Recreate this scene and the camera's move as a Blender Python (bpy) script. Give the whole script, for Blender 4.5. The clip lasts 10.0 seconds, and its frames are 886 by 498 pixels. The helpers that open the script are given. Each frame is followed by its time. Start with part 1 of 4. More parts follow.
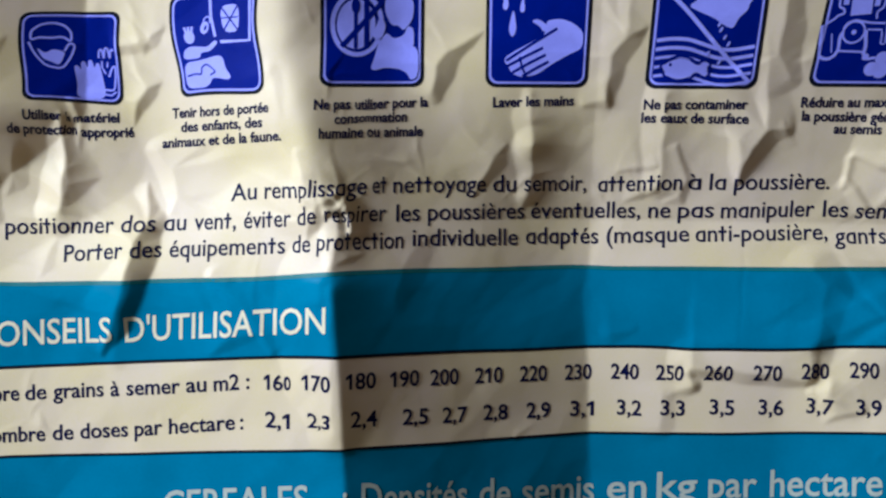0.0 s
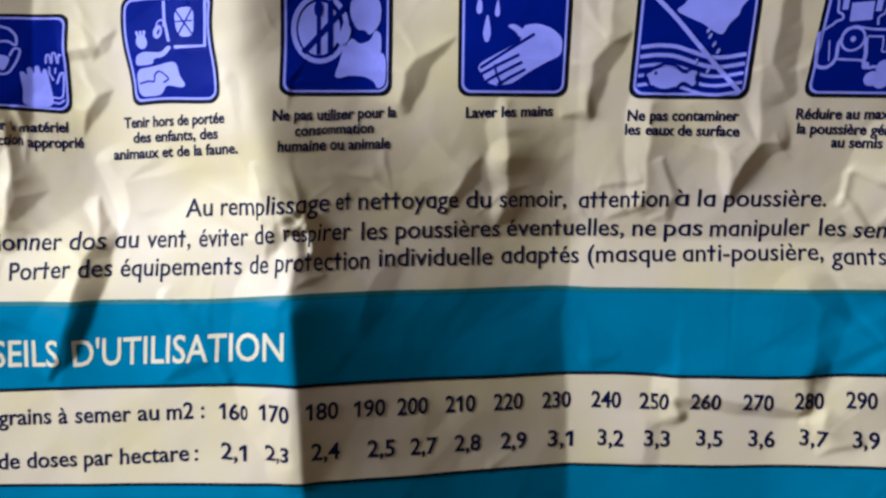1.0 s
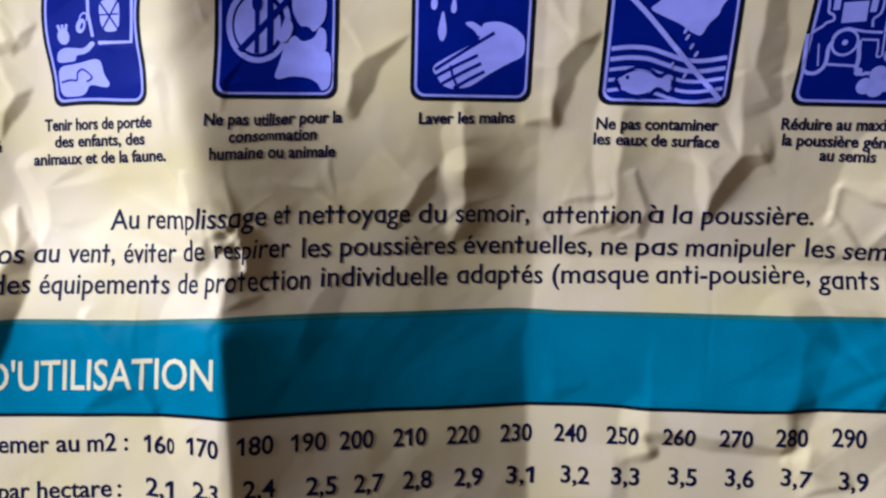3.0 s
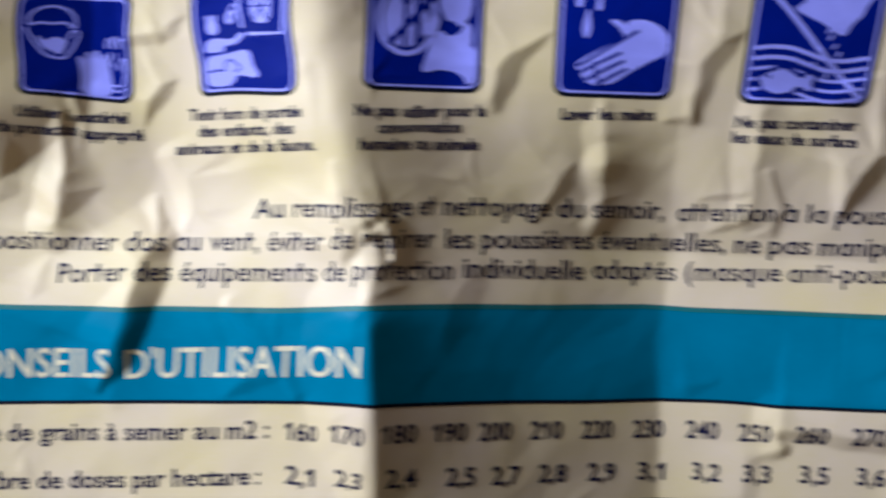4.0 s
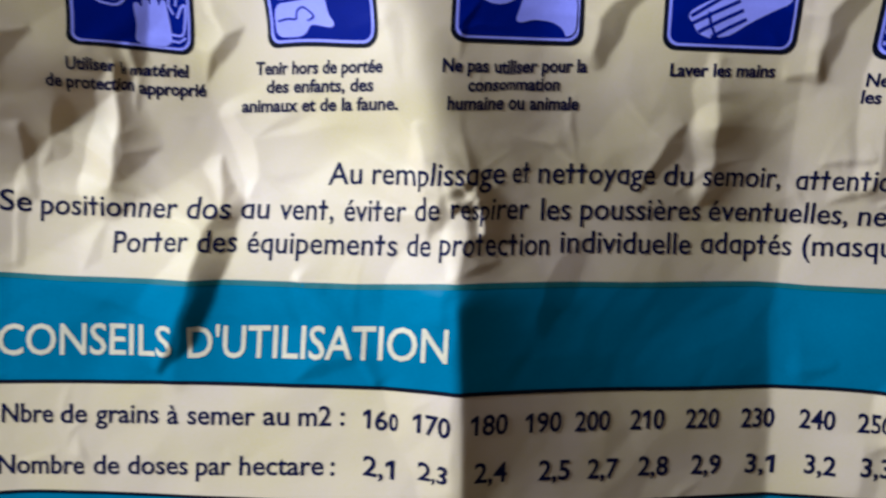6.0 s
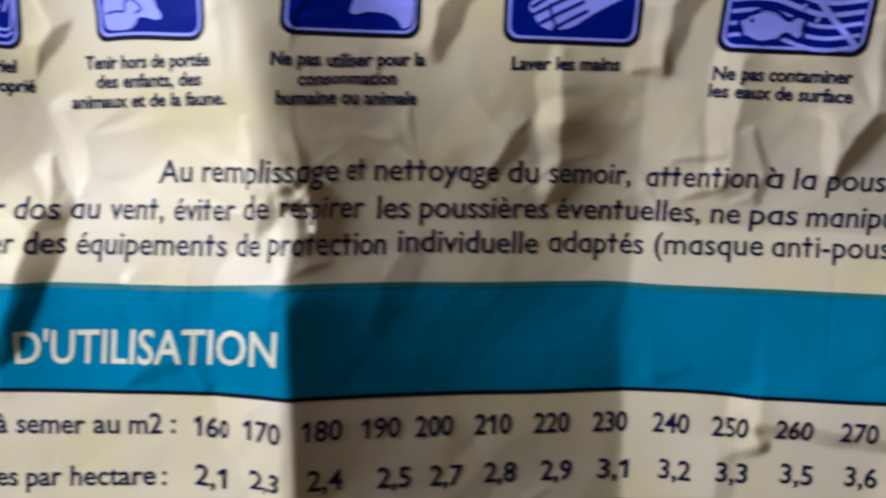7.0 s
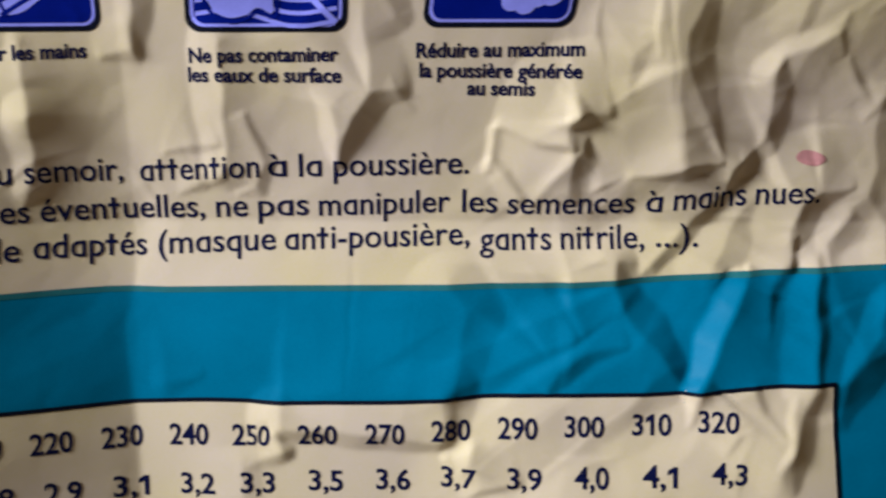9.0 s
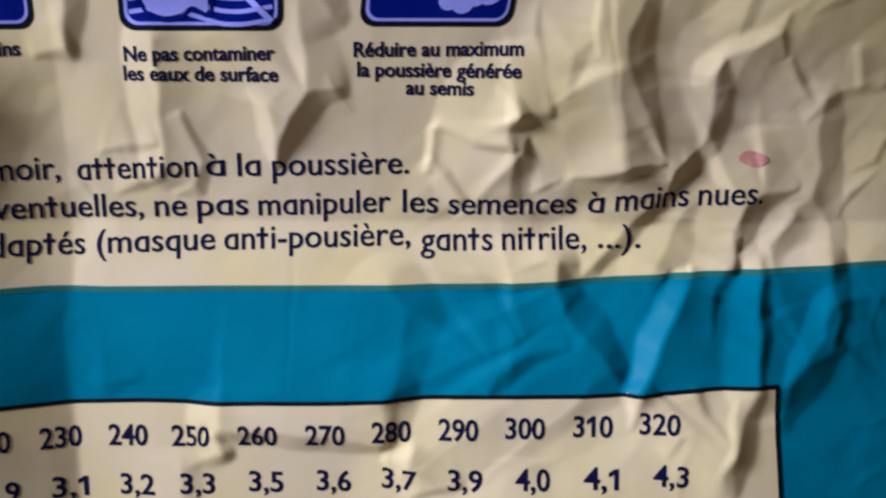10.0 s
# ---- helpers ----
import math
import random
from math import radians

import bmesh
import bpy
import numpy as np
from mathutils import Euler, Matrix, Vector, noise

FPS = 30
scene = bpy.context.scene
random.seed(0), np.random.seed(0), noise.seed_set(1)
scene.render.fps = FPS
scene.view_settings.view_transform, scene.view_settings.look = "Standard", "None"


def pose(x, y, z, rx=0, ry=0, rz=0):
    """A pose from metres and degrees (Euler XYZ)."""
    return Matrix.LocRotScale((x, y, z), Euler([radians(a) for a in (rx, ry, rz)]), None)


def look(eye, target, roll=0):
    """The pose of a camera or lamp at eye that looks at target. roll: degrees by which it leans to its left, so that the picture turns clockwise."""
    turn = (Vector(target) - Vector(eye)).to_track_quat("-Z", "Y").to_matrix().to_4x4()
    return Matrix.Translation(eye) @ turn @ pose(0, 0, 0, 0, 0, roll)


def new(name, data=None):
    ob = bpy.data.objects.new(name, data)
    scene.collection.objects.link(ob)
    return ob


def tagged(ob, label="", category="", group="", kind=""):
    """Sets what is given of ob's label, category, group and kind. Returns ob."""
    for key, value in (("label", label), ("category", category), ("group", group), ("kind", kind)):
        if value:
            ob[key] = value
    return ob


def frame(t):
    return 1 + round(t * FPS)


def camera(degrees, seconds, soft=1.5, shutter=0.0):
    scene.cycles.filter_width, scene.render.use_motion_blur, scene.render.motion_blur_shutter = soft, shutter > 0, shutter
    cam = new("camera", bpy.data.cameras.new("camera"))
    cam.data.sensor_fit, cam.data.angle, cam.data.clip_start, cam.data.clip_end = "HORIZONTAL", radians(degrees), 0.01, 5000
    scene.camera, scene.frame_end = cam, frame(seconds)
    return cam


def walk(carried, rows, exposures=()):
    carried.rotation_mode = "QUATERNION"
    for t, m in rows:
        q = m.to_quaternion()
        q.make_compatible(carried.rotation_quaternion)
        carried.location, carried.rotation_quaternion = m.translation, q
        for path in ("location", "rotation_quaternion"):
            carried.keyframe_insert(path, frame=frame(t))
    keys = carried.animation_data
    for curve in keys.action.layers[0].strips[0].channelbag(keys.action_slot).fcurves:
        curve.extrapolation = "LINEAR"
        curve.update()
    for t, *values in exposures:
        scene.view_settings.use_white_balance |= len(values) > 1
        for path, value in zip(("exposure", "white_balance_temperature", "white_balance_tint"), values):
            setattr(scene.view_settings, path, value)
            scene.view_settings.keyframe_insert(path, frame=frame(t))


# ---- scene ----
cam = camera(42.0, 10.0, soft=2.4, shutter=0.7)
PATH = [
    (0, (-0.001, -0.004, 0.582), (0.004, 1.99, 0.423), 0.8),
    (0.5, (0.003, 0.001, 0.586), (0.018, 1.994, 0.419), 0.6),
    (1, (0.012, 0.023, 0.592), (0.003, 2.014, 0.406), 1.0),
    (1.5, (0.017, 0.029, 0.597), (0.008, 2.021, 0.416), 1.7),
    (2, (0.022, 0.047, 0.599), (0.015, 2.036, 0.394), 2.0),
    (3.5, (0.028, 0.058, 0.596), (0.015, 2.048, 0.394), 1.5),
    (4, (-0.017, 0.053, 0.582), (-0.018, 2.048, 0.45), 2.6),
    (4.5, (-0.038, 0.056, 0.589), (-0.107, 2.046, 0.408), 3.6),
    (5, (-0.039, 0.063, 0.585), (-0.12, 2.054, 0.415), 2.2),
    (5.2, (-0.04, 0.068, 0.587), (-0.125, 2.057, 0.395), 1.9),
    (6.3, (-0.029, 0.093, 0.592), (-0.061, 2.074, 0.321), 3.2),
    (6.5, (-0.02, 0.096, 0.594), (-0.046, 2.076, 0.312), 2.8),
    (7, (0.002, 0.098, 0.588), (-0.003, 2.084, 0.351), 2.8),
    (7.5, (0.031, 0.109, 0.595), (-0.01, 2.089, 0.31), 1.8),
    (8, (0.05, 0.112, 0.589), (0.093, 2.096, 0.342), 1.6),
    (8.5, (0.093, 0.117, 0.593), (0.188, 2.096, 0.318), 0.9),
    (9, (0.117, 0.124, 0.606), (0.224, 2.088, 0.246), 0.2),
    (9.5, (0.125, 0.125, 0.609), (0.237, 2.086, 0.229), 0.3),
    (10, (0.131, 0.126, 0.609), (0.246, 2.086, 0.227), 0.4),
]
walk(cam, [(t, look(eye, target, roll)) for t, eye, target, roll in PATH],
     [(0, -0.26, 5740, 6), (1, -0.26, 5920, 8), (2, -0.28, 6080, 9), (3.5, -0.28, 6080, 9), (5, -0.32, 5760, 9), (7, -0.44, 5920, 8), (7.5, -0.44, 6080, 8), (8.5, -0.09, 6350, 10), (9, -0.11, 6380, 10), (10, -0.14, 6380, 10)])


# ---- light ----
world = bpy.data.worlds.new("sky")
scene.world = world
world.use_nodes = True
sky = world.node_tree.nodes.new("ShaderNodeTexSky")
sky.sky_type, sky.sun_disc, sky.sun_elevation, sky.sun_rotation = "NISHITA", False, radians(35), radians(250)
back = world.node_tree.nodes["Background"]
back.inputs["Strength"].default_value = 0.1
world.node_tree.links.new(sky.outputs["Color"], back.inputs["Color"])

WIN_Y, WIN_Z, WIN_W, WIN_H = -0.25, 1.30, 0.46, 0.50
lamp = bpy.data.lights.new("window_daylight", "AREA")
lamp.shape, lamp.size, lamp.size_y, lamp.energy, lamp.color = "RECTANGLE", WIN_W, WIN_H, 83, (0.86, 0.94, 1.0)
daylight = new("window_daylight", lamp)
daylight.matrix_world = look((-1.53, WIN_Y, WIN_Z), (0.05, 0.4, 0.55))


# ---- materials ----
def material(name, colour, rough=0.6, spec=0.3, vary=0.12, scale=60.0, bump=0.05, bump_scale=1400.0, other=None):
    m = bpy.data.materials.new(name)
    m.use_nodes = True
    t = m.node_tree
    b = t.nodes["Principled BSDF"]
    b.inputs["Roughness"].default_value = rough
    b.inputs["Specular IOR Level"].default_value = spec
    co = t.nodes.new("ShaderNodeTexCoord")
    big = t.nodes.new("ShaderNodeTexNoise")
    big.inputs["Scale"].default_value, big.inputs["Detail"].default_value = scale, 6
    fine = t.nodes.new("ShaderNodeTexNoise")
    fine.inputs["Scale"].default_value, fine.inputs["Detail"].default_value = bump_scale, 3
    ramp = t.nodes.new("ShaderNodeMix")
    ramp.data_type = "RGBA"
    dark = [c * (1 - vary) for c in colour]
    pale = [min(1, c * (1 + vary)) for c in other or colour]
    ramp.inputs["A"].default_value, ramp.inputs["B"].default_value = (*dark, 1), (*pale, 1)
    mean = t.nodes.new("ShaderNodeMath")
    mean.operation = "MULTIPLY_ADD"
    mean.inputs[1].default_value = 0.35
    half = t.nodes.new("ShaderNodeMath")
    half.operation, half.inputs[1].default_value = "MULTIPLY", 0.65
    bmp = t.nodes.new("ShaderNodeBump")
    bmp.inputs["Strength"].default_value, bmp.inputs["Distance"].default_value = bump, 0.0004
    for n in (big, fine):
        t.links.new(co.outputs["Object"], n.inputs["Vector"])
    t.links.new(big.outputs["Fac"], half.inputs[0])
    t.links.new(fine.outputs["Fac"], mean.inputs[0])
    t.links.new(half.outputs[0], mean.inputs[2])
    spread = t.nodes.new("ShaderNodeMapRange")
    spread.inputs["From Min"].default_value, spread.inputs["From Max"].default_value = 0.34, 0.66
    t.links.new(mean.outputs[0], spread.inputs["Value"])
    t.links.new(spread.outputs["Result"], ramp.inputs["Factor"])
    t.links.new(ramp.outputs["Result"], b.inputs["Base Color"])
    t.links.new(fine.outputs["Fac"], bmp.inputs["Height"])
    t.links.new(bmp.outputs["Normal"], b.inputs["Normal"])
    return m


paper = material("cream_paper", (0.71, 0.562, 0.313), 0.5, 0.2, 0.03, 30, other=(0.685, 0.54, 0.45))
teal = material("teal_print", (0.0003, 0.154, 0.285), 0.42, 0.04, 0.10, 50)
ink = material("navy_ink", (0.004, 0.006, 0.042), 0.55, 0.07, 0.2, 300)
black = material("black_ink", (0.004, 0.005, 0.014), 0.6, 0.06, 0.2, 300)
cream_ink = material("unprinted_paper", (0.66, 0.57, 0.42), 0.55, 0.3, 0.08, 120)
grey_ink = material("pale_grey_print", (0.42, 0.44, 0.40), 0.55, 0.3, 0.1, 200)
blue = material("blue_print", (0.0010, 0.008, 0.19), 0.5, 0.03, 0.12, 90)
lilac = material("lavender_print", (0.31, 0.31, 0.97), 0.5, 0.12, 0.08, 120)
olive = material("olive_print_edge", (0.015, 0.13, 0.15), 0.55, 0.2, 0.1, 200)
stain = material("pink_stain", (0.62, 0.27, 0.27), 0.6, 0.2, 0.15, 400)
# Brown tint warms and dims the light these unseen surfaces bounce onto the sack.
plaster = material("warm_bounce_plaster", (0.16, 0.108, 0.055), 0.8, 0.2, 0.08, 6, 0.3, 120)
concrete = material("concrete", (0.20, 0.15, 0.10), 0.8, 0.2, 0.2, 5, 0.4, 90)


# ---- room ----
def box_into(bm, lo, hi):
    m = Matrix.LocRotScale([(a + b) / 2 for a, b in zip(lo, hi)], None, [b - a for a, b in zip(lo, hi)])
    bmesh.ops.create_cube(bm, size=1, matrix=m)


def boxes(name, material_, label, category, *pairs):
    bm = bmesh.new()
    for lo, hi in pairs:
        box_into(bm, lo, hi)
    me = bpy.data.meshes.new(name)
    bm.to_mesh(me)
    bm.free()
    me.materials.append(material_)
    return tagged(new(name, me), label, category, kind="structure")


# Room added out of view: it closes in the window light and tints its bounce.
X0, X1, Y0, Y1, TOP = -1.45, 1.7, -2.2, 0.6, 2.4
boxes("floor", concrete, "unseen brown concrete floor under the sack", "floor", ((X0 - 0.2, Y0 - 0.2, -0.1), (X1 + 0.2, Y1 + 0.2, 0)))
boxes("ceiling", plaster, "unseen brown plaster ceiling that warms the bounced light", "ceiling", ((X0 - 0.2, Y0 - 0.2, TOP), (X1 + 0.2, Y1 + 0.2, TOP + 0.1)))
boxes("wall_north", plaster, "plain plaster wall behind the sack", "wall", ((X0 - 0.2, Y1, 0), (X1 + 0.2, Y1 + 0.2, TOP)))
boxes("wall_south", plaster, "plain plaster wall behind the camera", "wall", ((X0 - 0.2, Y0 - 0.2, 0), (X1 + 0.2, Y0, TOP)))
boxes("wall_east", plaster, "plain plaster side wall", "wall", ((X1, Y0, 0), (X1 + 0.2, Y1, TOP)))
wa, wb, wc, wd = WIN_Y - WIN_W / 2 - 0.03, WIN_Y + WIN_W / 2 + 0.03, WIN_Z - WIN_H / 2 - 0.03, WIN_Z + WIN_H / 2 + 0.03
boxes("wall_west", plaster, "plaster wall with one window opening", "wall",
      ((X0 - 0.2, Y0, 0), (X0, wa, TOP)), ((X0 - 0.2, wb, 0), (X0, Y1, TOP)),
      ((X0 - 0.2, wa, 0), (X0, wb, wc)), ((X0 - 0.2, wa, wd), (X0, wb, TOP)))

# ---- the paper's shape ----
PLEATS = []


def pleat(crest, steep, gentle):
    """A fold in the paper. crest: (x, z, width of the steep flank) along its edge; a crest that runs down has its steep flank to the right."""
    PLEATS.append((crest, 1.25 * steep, 1.25 * gentle))


pleat([(0.0783, 0.5732, 0.0058), (0.0785, 0.5957, 0.0085), (0.0781, 0.6051, 0.0075)], 0.19, 0.12)  # bright pleat under the water caption
pleat([(0.0835, 0.5869, 0.0013), (0.0854, 0.5806, 0.0021), (0.0876, 0.5748, 0.0030), (0.0858, 0.5688, 0.0032), (0.0805, 0.5661, 0.0006)], 0.2, 0.06)  # curled edge under the water caption
pleat([(0.1059, 0.5749, 0.0017), (0.1066, 0.5822, 0.0044), (0.1044, 0.5891, 0.0034), (0.1004, 0.5932, 0.0008)], 0.18, 0.12)  # pale ridge beside the deep fold
pleat([(0.1224, 0.5935, 0.0027), (0.1147, 0.5928, 0.0061), (0.1098, 0.5871, 0.0063), (0.1061, 0.5756, 0.0022)], 0.28, 0.08)  # deep fold beside the water caption
pleat([(0.0761, 0.5801, 0.0014), (0.0697, 0.5791, 0.0023), (0.0632, 0.5776, 0.0007)], 0.22, 0.06)  # shadowed pleat in the small print
pleat([(0.0769, 0.5715, 0.0020), (0.0715, 0.5698, 0.0023), (0.0656, 0.5664, 0.0004)], 0.25, 0.08)  # wedge in the small print
pleat([(0.1440, 0.5733, 0.0017), (0.1451, 0.5835, 0.0019), (0.1462, 0.5849, 0.0004)], 0.25, 0.25)  # pinch right of the dust caption
pleat([(0.1447, 0.5761, 0.0011), (0.1478, 0.5718, 0.0025), (0.1521, 0.5663, 0.0020)], 0.28, 0.05)  # fold down from the pinch
pleat([(0.1642, 0.5786, 0.0011), (0.1551, 0.5811, 0.0019), (0.1461, 0.5843, 0.0012)], 0.32, 0.14)  # line across the pinch
pleat([(0.1607, 0.5951, 0.0005), (0.1638, 0.5908, 0.0022), (0.1656, 0.5866, 0.0032)], 0.25, 0.1)  # facet right of the dust caption
pleat([(0.1633, 0.5853, 0.0018), (0.1634, 0.5804, 0.0013)], 0.28, 0.05)  # dent right of the dust caption
pleat([(0.1679, 0.5813, 0.0012), (0.1670, 0.5785, 0.0031), (0.1702, 0.5757, 0.0006)], 0.28, 0.05)  # dent right of the dust caption
pleat([(0.1729, 0.5881, 0.0017), (0.1653, 0.5869, 0.0032)], 0.28, 0.06)  # facet right of the dust caption
pleat([(0.1644, 0.5770, 0.0014), (0.1645, 0.5672, 0.0036)], 0.15, 0.06)  # facet edge in the small print
pleat([(0.1763, 0.5711, 0.0006), (0.1724, 0.5698, 0.0017), (0.1700, 0.5677, 0.0004)], 0.25, 0.08)  # facet edge in the small print
pleat([(0.1842, 0.6020, 0.0011), (0.1838, 0.6084, 0.0016), (0.1834, 0.6149, 0.0011)], 0.16, 0.18)  # upright crease in the blank corner
pleat([(0.1820, 0.6052, 0.0008), (0.1777, 0.6024, 0.0038), (0.1772, 0.5936, 0.0020)], 0.1, 0.04)  # shaded facet in the blank corner
pleat([(0.1938, 0.6150, 0.0046), (0.1910, 0.6072, 0.0073), (0.1905, 0.6005, 0.0076), (0.1942, 0.5937, 0.0054), (0.1983, 0.5854, 0.0031), (0.2025, 0.5758, 0.0006)], 0.15, 0.06)  # long pleat in the blank corner
pleat([(0.2148, 0.6013, 0.0013), (0.2125, 0.5959, 0.0049), (0.2138, 0.5874, 0.0055), (0.2121, 0.5804, 0.0048), (0.2072, 0.5738, 0.0028), (0.2041, 0.5701, 0.0008)], 0.22, 0.06)  # second pleat in the blank corner
pleat([(0.2122, 0.5976, 0.0054), (0.2167, 0.6020, 0.0046), (0.2225, 0.6044, 0.0039), (0.2280, 0.6092, 0.0018), (0.2292, 0.6127, 0.0004)], 0.16, 0.1)  # bright crumple in the blank corner
pleat([(0.2199, 0.6152, 0.0032), (0.2180, 0.6100, 0.0026), (0.2174, 0.6065, 0.0005)], 0.13, 0.04)  # shaded facet over the crumple
pleat([(0.2274, 0.6074, 0.0015), (0.2297, 0.6021, 0.0008)], 0.2, 0.06)  # small crease below the crumple
pleat([(0.2312, 0.6014, 0.0008), (0.2338, 0.5967, 0.0016), (0.2361, 0.5932, 0.0017), (0.2385, 0.5908, 0.0004)], 0.19, 0.05)  # curled crease in the blank corner
pleat([(0.2560, 0.5953, 0.0017), (0.2467, 0.5939, 0.0026), (0.2410, 0.5914, 0.0031), (0.2377, 0.5865, 0.0008)], 0.13, 0.05)  # edge in the blank corner
pleat([(0.2416, 0.5922, 0.0042), (0.2409, 0.5853, 0.0068), (0.2427, 0.5736, 0.0065), (0.2418, 0.5663, 0.0089), (0.2469, 0.5588, 0.0050), (0.2479, 0.5490, 0.0042)], 0.14, 0.05)  # long shaded pleat at the side
pleat([(0.2505, 0.5953, 0.0019), (0.2478, 0.6032, 0.0021)], 0.12, 0.08)  # bright fleck at the side
pleat([(0.2591, 0.5816, 0.0015), (0.2572, 0.5765, 0.0021), (0.2516, 0.5736, 0.0006)], 0.14, 0.04)  # corner crease at the side
pleat([(0.2029, 0.5758, 0.0008), (0.1934, 0.5740, 0.0032), (0.1850, 0.5727, 0.0014), (0.1787, 0.5715, 0.0004)], 0.38, 0.1)  # sharp crease over the last words
pleat([(0.2100, 0.5775, 0.0007), (0.2057, 0.5740, 0.0028), (0.2044, 0.5711, 0.0025), (0.2043, 0.5675, 0.0003)], 0.36, 0.08)  # shaded facet over the last words
pleat([(0.2133, 0.5741, 0.0006), (0.2093, 0.5728, 0.0014), (0.2081, 0.5715, 0.0003)], 0.3, 0.08)  # small facet over the last words
pleat([(0.2045, 0.5689, 0.0007), (0.1969, 0.5614, 0.0035), (0.1909, 0.5550, 0.0040), (0.1859, 0.5493, 0.0034), (0.1823, 0.5461, 0.0012)], 0.3, 0.08)  # fold between the last words
pleat([(0.2098, 0.5643, 0.0026), (0.2052, 0.5562, 0.0070), (0.2019, 0.5491, 0.0070), (0.2004, 0.5450, 0.0034)], 0.13, 0.05)  # broad facet under the last words
pleat([(0.2376, 0.5689, 0.0009), (0.2292, 0.5674, 0.0041), (0.2240, 0.5643, 0.0062), (0.2223, 0.5592, 0.0063), (0.2217, 0.5548, 0.0029)], 0.3, 0.08)  # wedge beside the last word
pleat([(0.2319, 0.5486, 0.0019), (0.2315, 0.5545, 0.0031), (0.2371, 0.5612, 0.0021)], 0.2, 0.1)  # bright patch beside the last word
pleat([(0.2231, 0.5557, 0.0012), (0.2212, 0.5487, 0.0021)], 0.32, 0.08)  # cut above the band
pleat([(0.1767, 0.5494, 0.0063), (0.1759, 0.5438, 0.0062), (0.1790, 0.5372, 0.0068), (0.1836, 0.5311, 0.0081), (0.1897, 0.5235, 0.0054), (0.1945, 0.5181, 0.0010)], 0.34, 0.06)  # dark fold down the band
pleat([(0.1787, 0.5295, 0.0012), (0.1686, 0.5274, 0.0041), (0.1619, 0.5230, 0.0046), (0.1588, 0.5185, 0.0023)], 0.28, 0.05)  # low facet in the band
pleat([(0.1960, 0.5182, 0.0032), (0.1984, 0.5208, 0.0042), (0.2020, 0.5291, 0.0059), (0.2061, 0.5383, 0.0059), (0.2096, 0.5443, 0.0042), (0.2108, 0.5483, 0.0011)], 0.62, 0.16)  # bright fold in the band
pleat([(0.2042, 0.5472, 0.0017), (0.1996, 0.5398, 0.0023), (0.1976, 0.5336, 0.0010)], 0.22, 0.05)  # shaded facet beside the bright fold
pleat([(0.2196, 0.5484, 0.0037), (0.2162, 0.5432, 0.0029), (0.2152, 0.5374, 0.0014), (0.2155, 0.5312, 0.0004)], 0.26, 0.06)  # dark cut in the band
pleat([(0.2267, 0.5211, 0.0092), (0.2277, 0.5369, 0.0082), (0.2284, 0.5464, 0.0053)], 0.18, 0.1)  # pale facet in the band
pleat([(0.2288, 0.5512, 0.0022), (0.2280, 0.5423, 0.0031), (0.2278, 0.5315, 0.0030), (0.2269, 0.5208, 0.0014)], 0.26, 0.08)  # upright fold in the band
pleat([(0.2340, 0.5194, 0.0011), (0.2391, 0.5254, 0.0041), (0.2446, 0.5322, 0.0055), (0.2468, 0.5393, 0.0045), (0.2462, 0.5442, 0.0005)], 0.28, 0.1)  # pale slanting fold in the band
pleat([(0.2468, 0.5489, 0.0063), (0.2477, 0.5421, 0.0049), (0.2499, 0.5363, 0.0032), (0.2471, 0.5301, 0.0016), (0.2463, 0.5284, 0.0003)], 0.24, 0.06)  # dark fold at the band's side
pleat([(0.2484, 0.5284, 0.0029), (0.2405, 0.5253, 0.0081), (0.2350, 0.5191, 0.0076), (0.2337, 0.5103, 0.0037)], 0.15, 0.06)  # large dark arc beside the table
pleat([(0.1947, 0.5080, 0.0004), (0.1965, 0.5137, 0.0026), (0.1977, 0.5181, 0.0041)], 0.26, 0.3)  # bright nick under the outline
pleat([(0.2111, 0.5186, 0.0018), (0.2136, 0.5122, 0.0020), (0.2192, 0.5057, 0.0009)], 0.26, 0.08)  # fold in the table corner
pleat([(0.2257, 0.5181, 0.0035), (0.2222, 0.5082, 0.0055), (0.2209, 0.5020, 0.0057), (0.2178, 0.4966, 0.0065)], 0.22, 0.06)  # shaded fold in the table corner
pleat([(0.2175, 0.4981, 0.0005), (0.2208, 0.5028, 0.0018), (0.2213, 0.5111, 0.0020), (0.2218, 0.5168, 0.0006)], 0.23, 0.12)  # bright facet in the table corner
pleat([(0.2070, 0.5069, 0.0012), (0.2046, 0.5022, 0.0006)], 0.26, 0.08)  # dent in the table corner
pleat([(-0.1594, 0.6250, 0.0015), (-0.1680, 0.6204, 0.0023), (-0.1763, 0.6165, 0.0032), (-0.1782, 0.6087, 0.0013)], 0.11, 0.06)  # slanting crease by the first pictogram
pleat([(-0.1560, 0.6220, 0.0013), (-0.1600, 0.6166, 0.0022), (-0.1635, 0.6121, 0.0006)], 0.13, 0.06)  # slanting crease by the first pictogram
pleat([(-0.1604, 0.6043, 0.0013), (-0.1692, 0.6017, 0.0066), (-0.1769, 0.6000, 0.0119), (-0.1851, 0.5980, 0.0123)], 0.15, 0.1)  # sharp crease beside the first caption
pleat([(-0.1674, 0.5887, 0.0004), (-0.1710, 0.5871, 0.0012), (-0.1748, 0.5847, 0.0005)], 0.22, 0.06)  # nick beside the first caption
pleat([(-0.1100, 0.6215, 0.0035), (-0.1176, 0.6196, 0.0033)], 0.27, 0.08)  # shaded patch between the pictograms
pleat([(-0.1014, 0.6259, 0.0017), (-0.1055, 0.6230, 0.0042), (-0.1087, 0.6178, 0.0011)], 0.22, 0.08)  # shaded patch between the pictograms
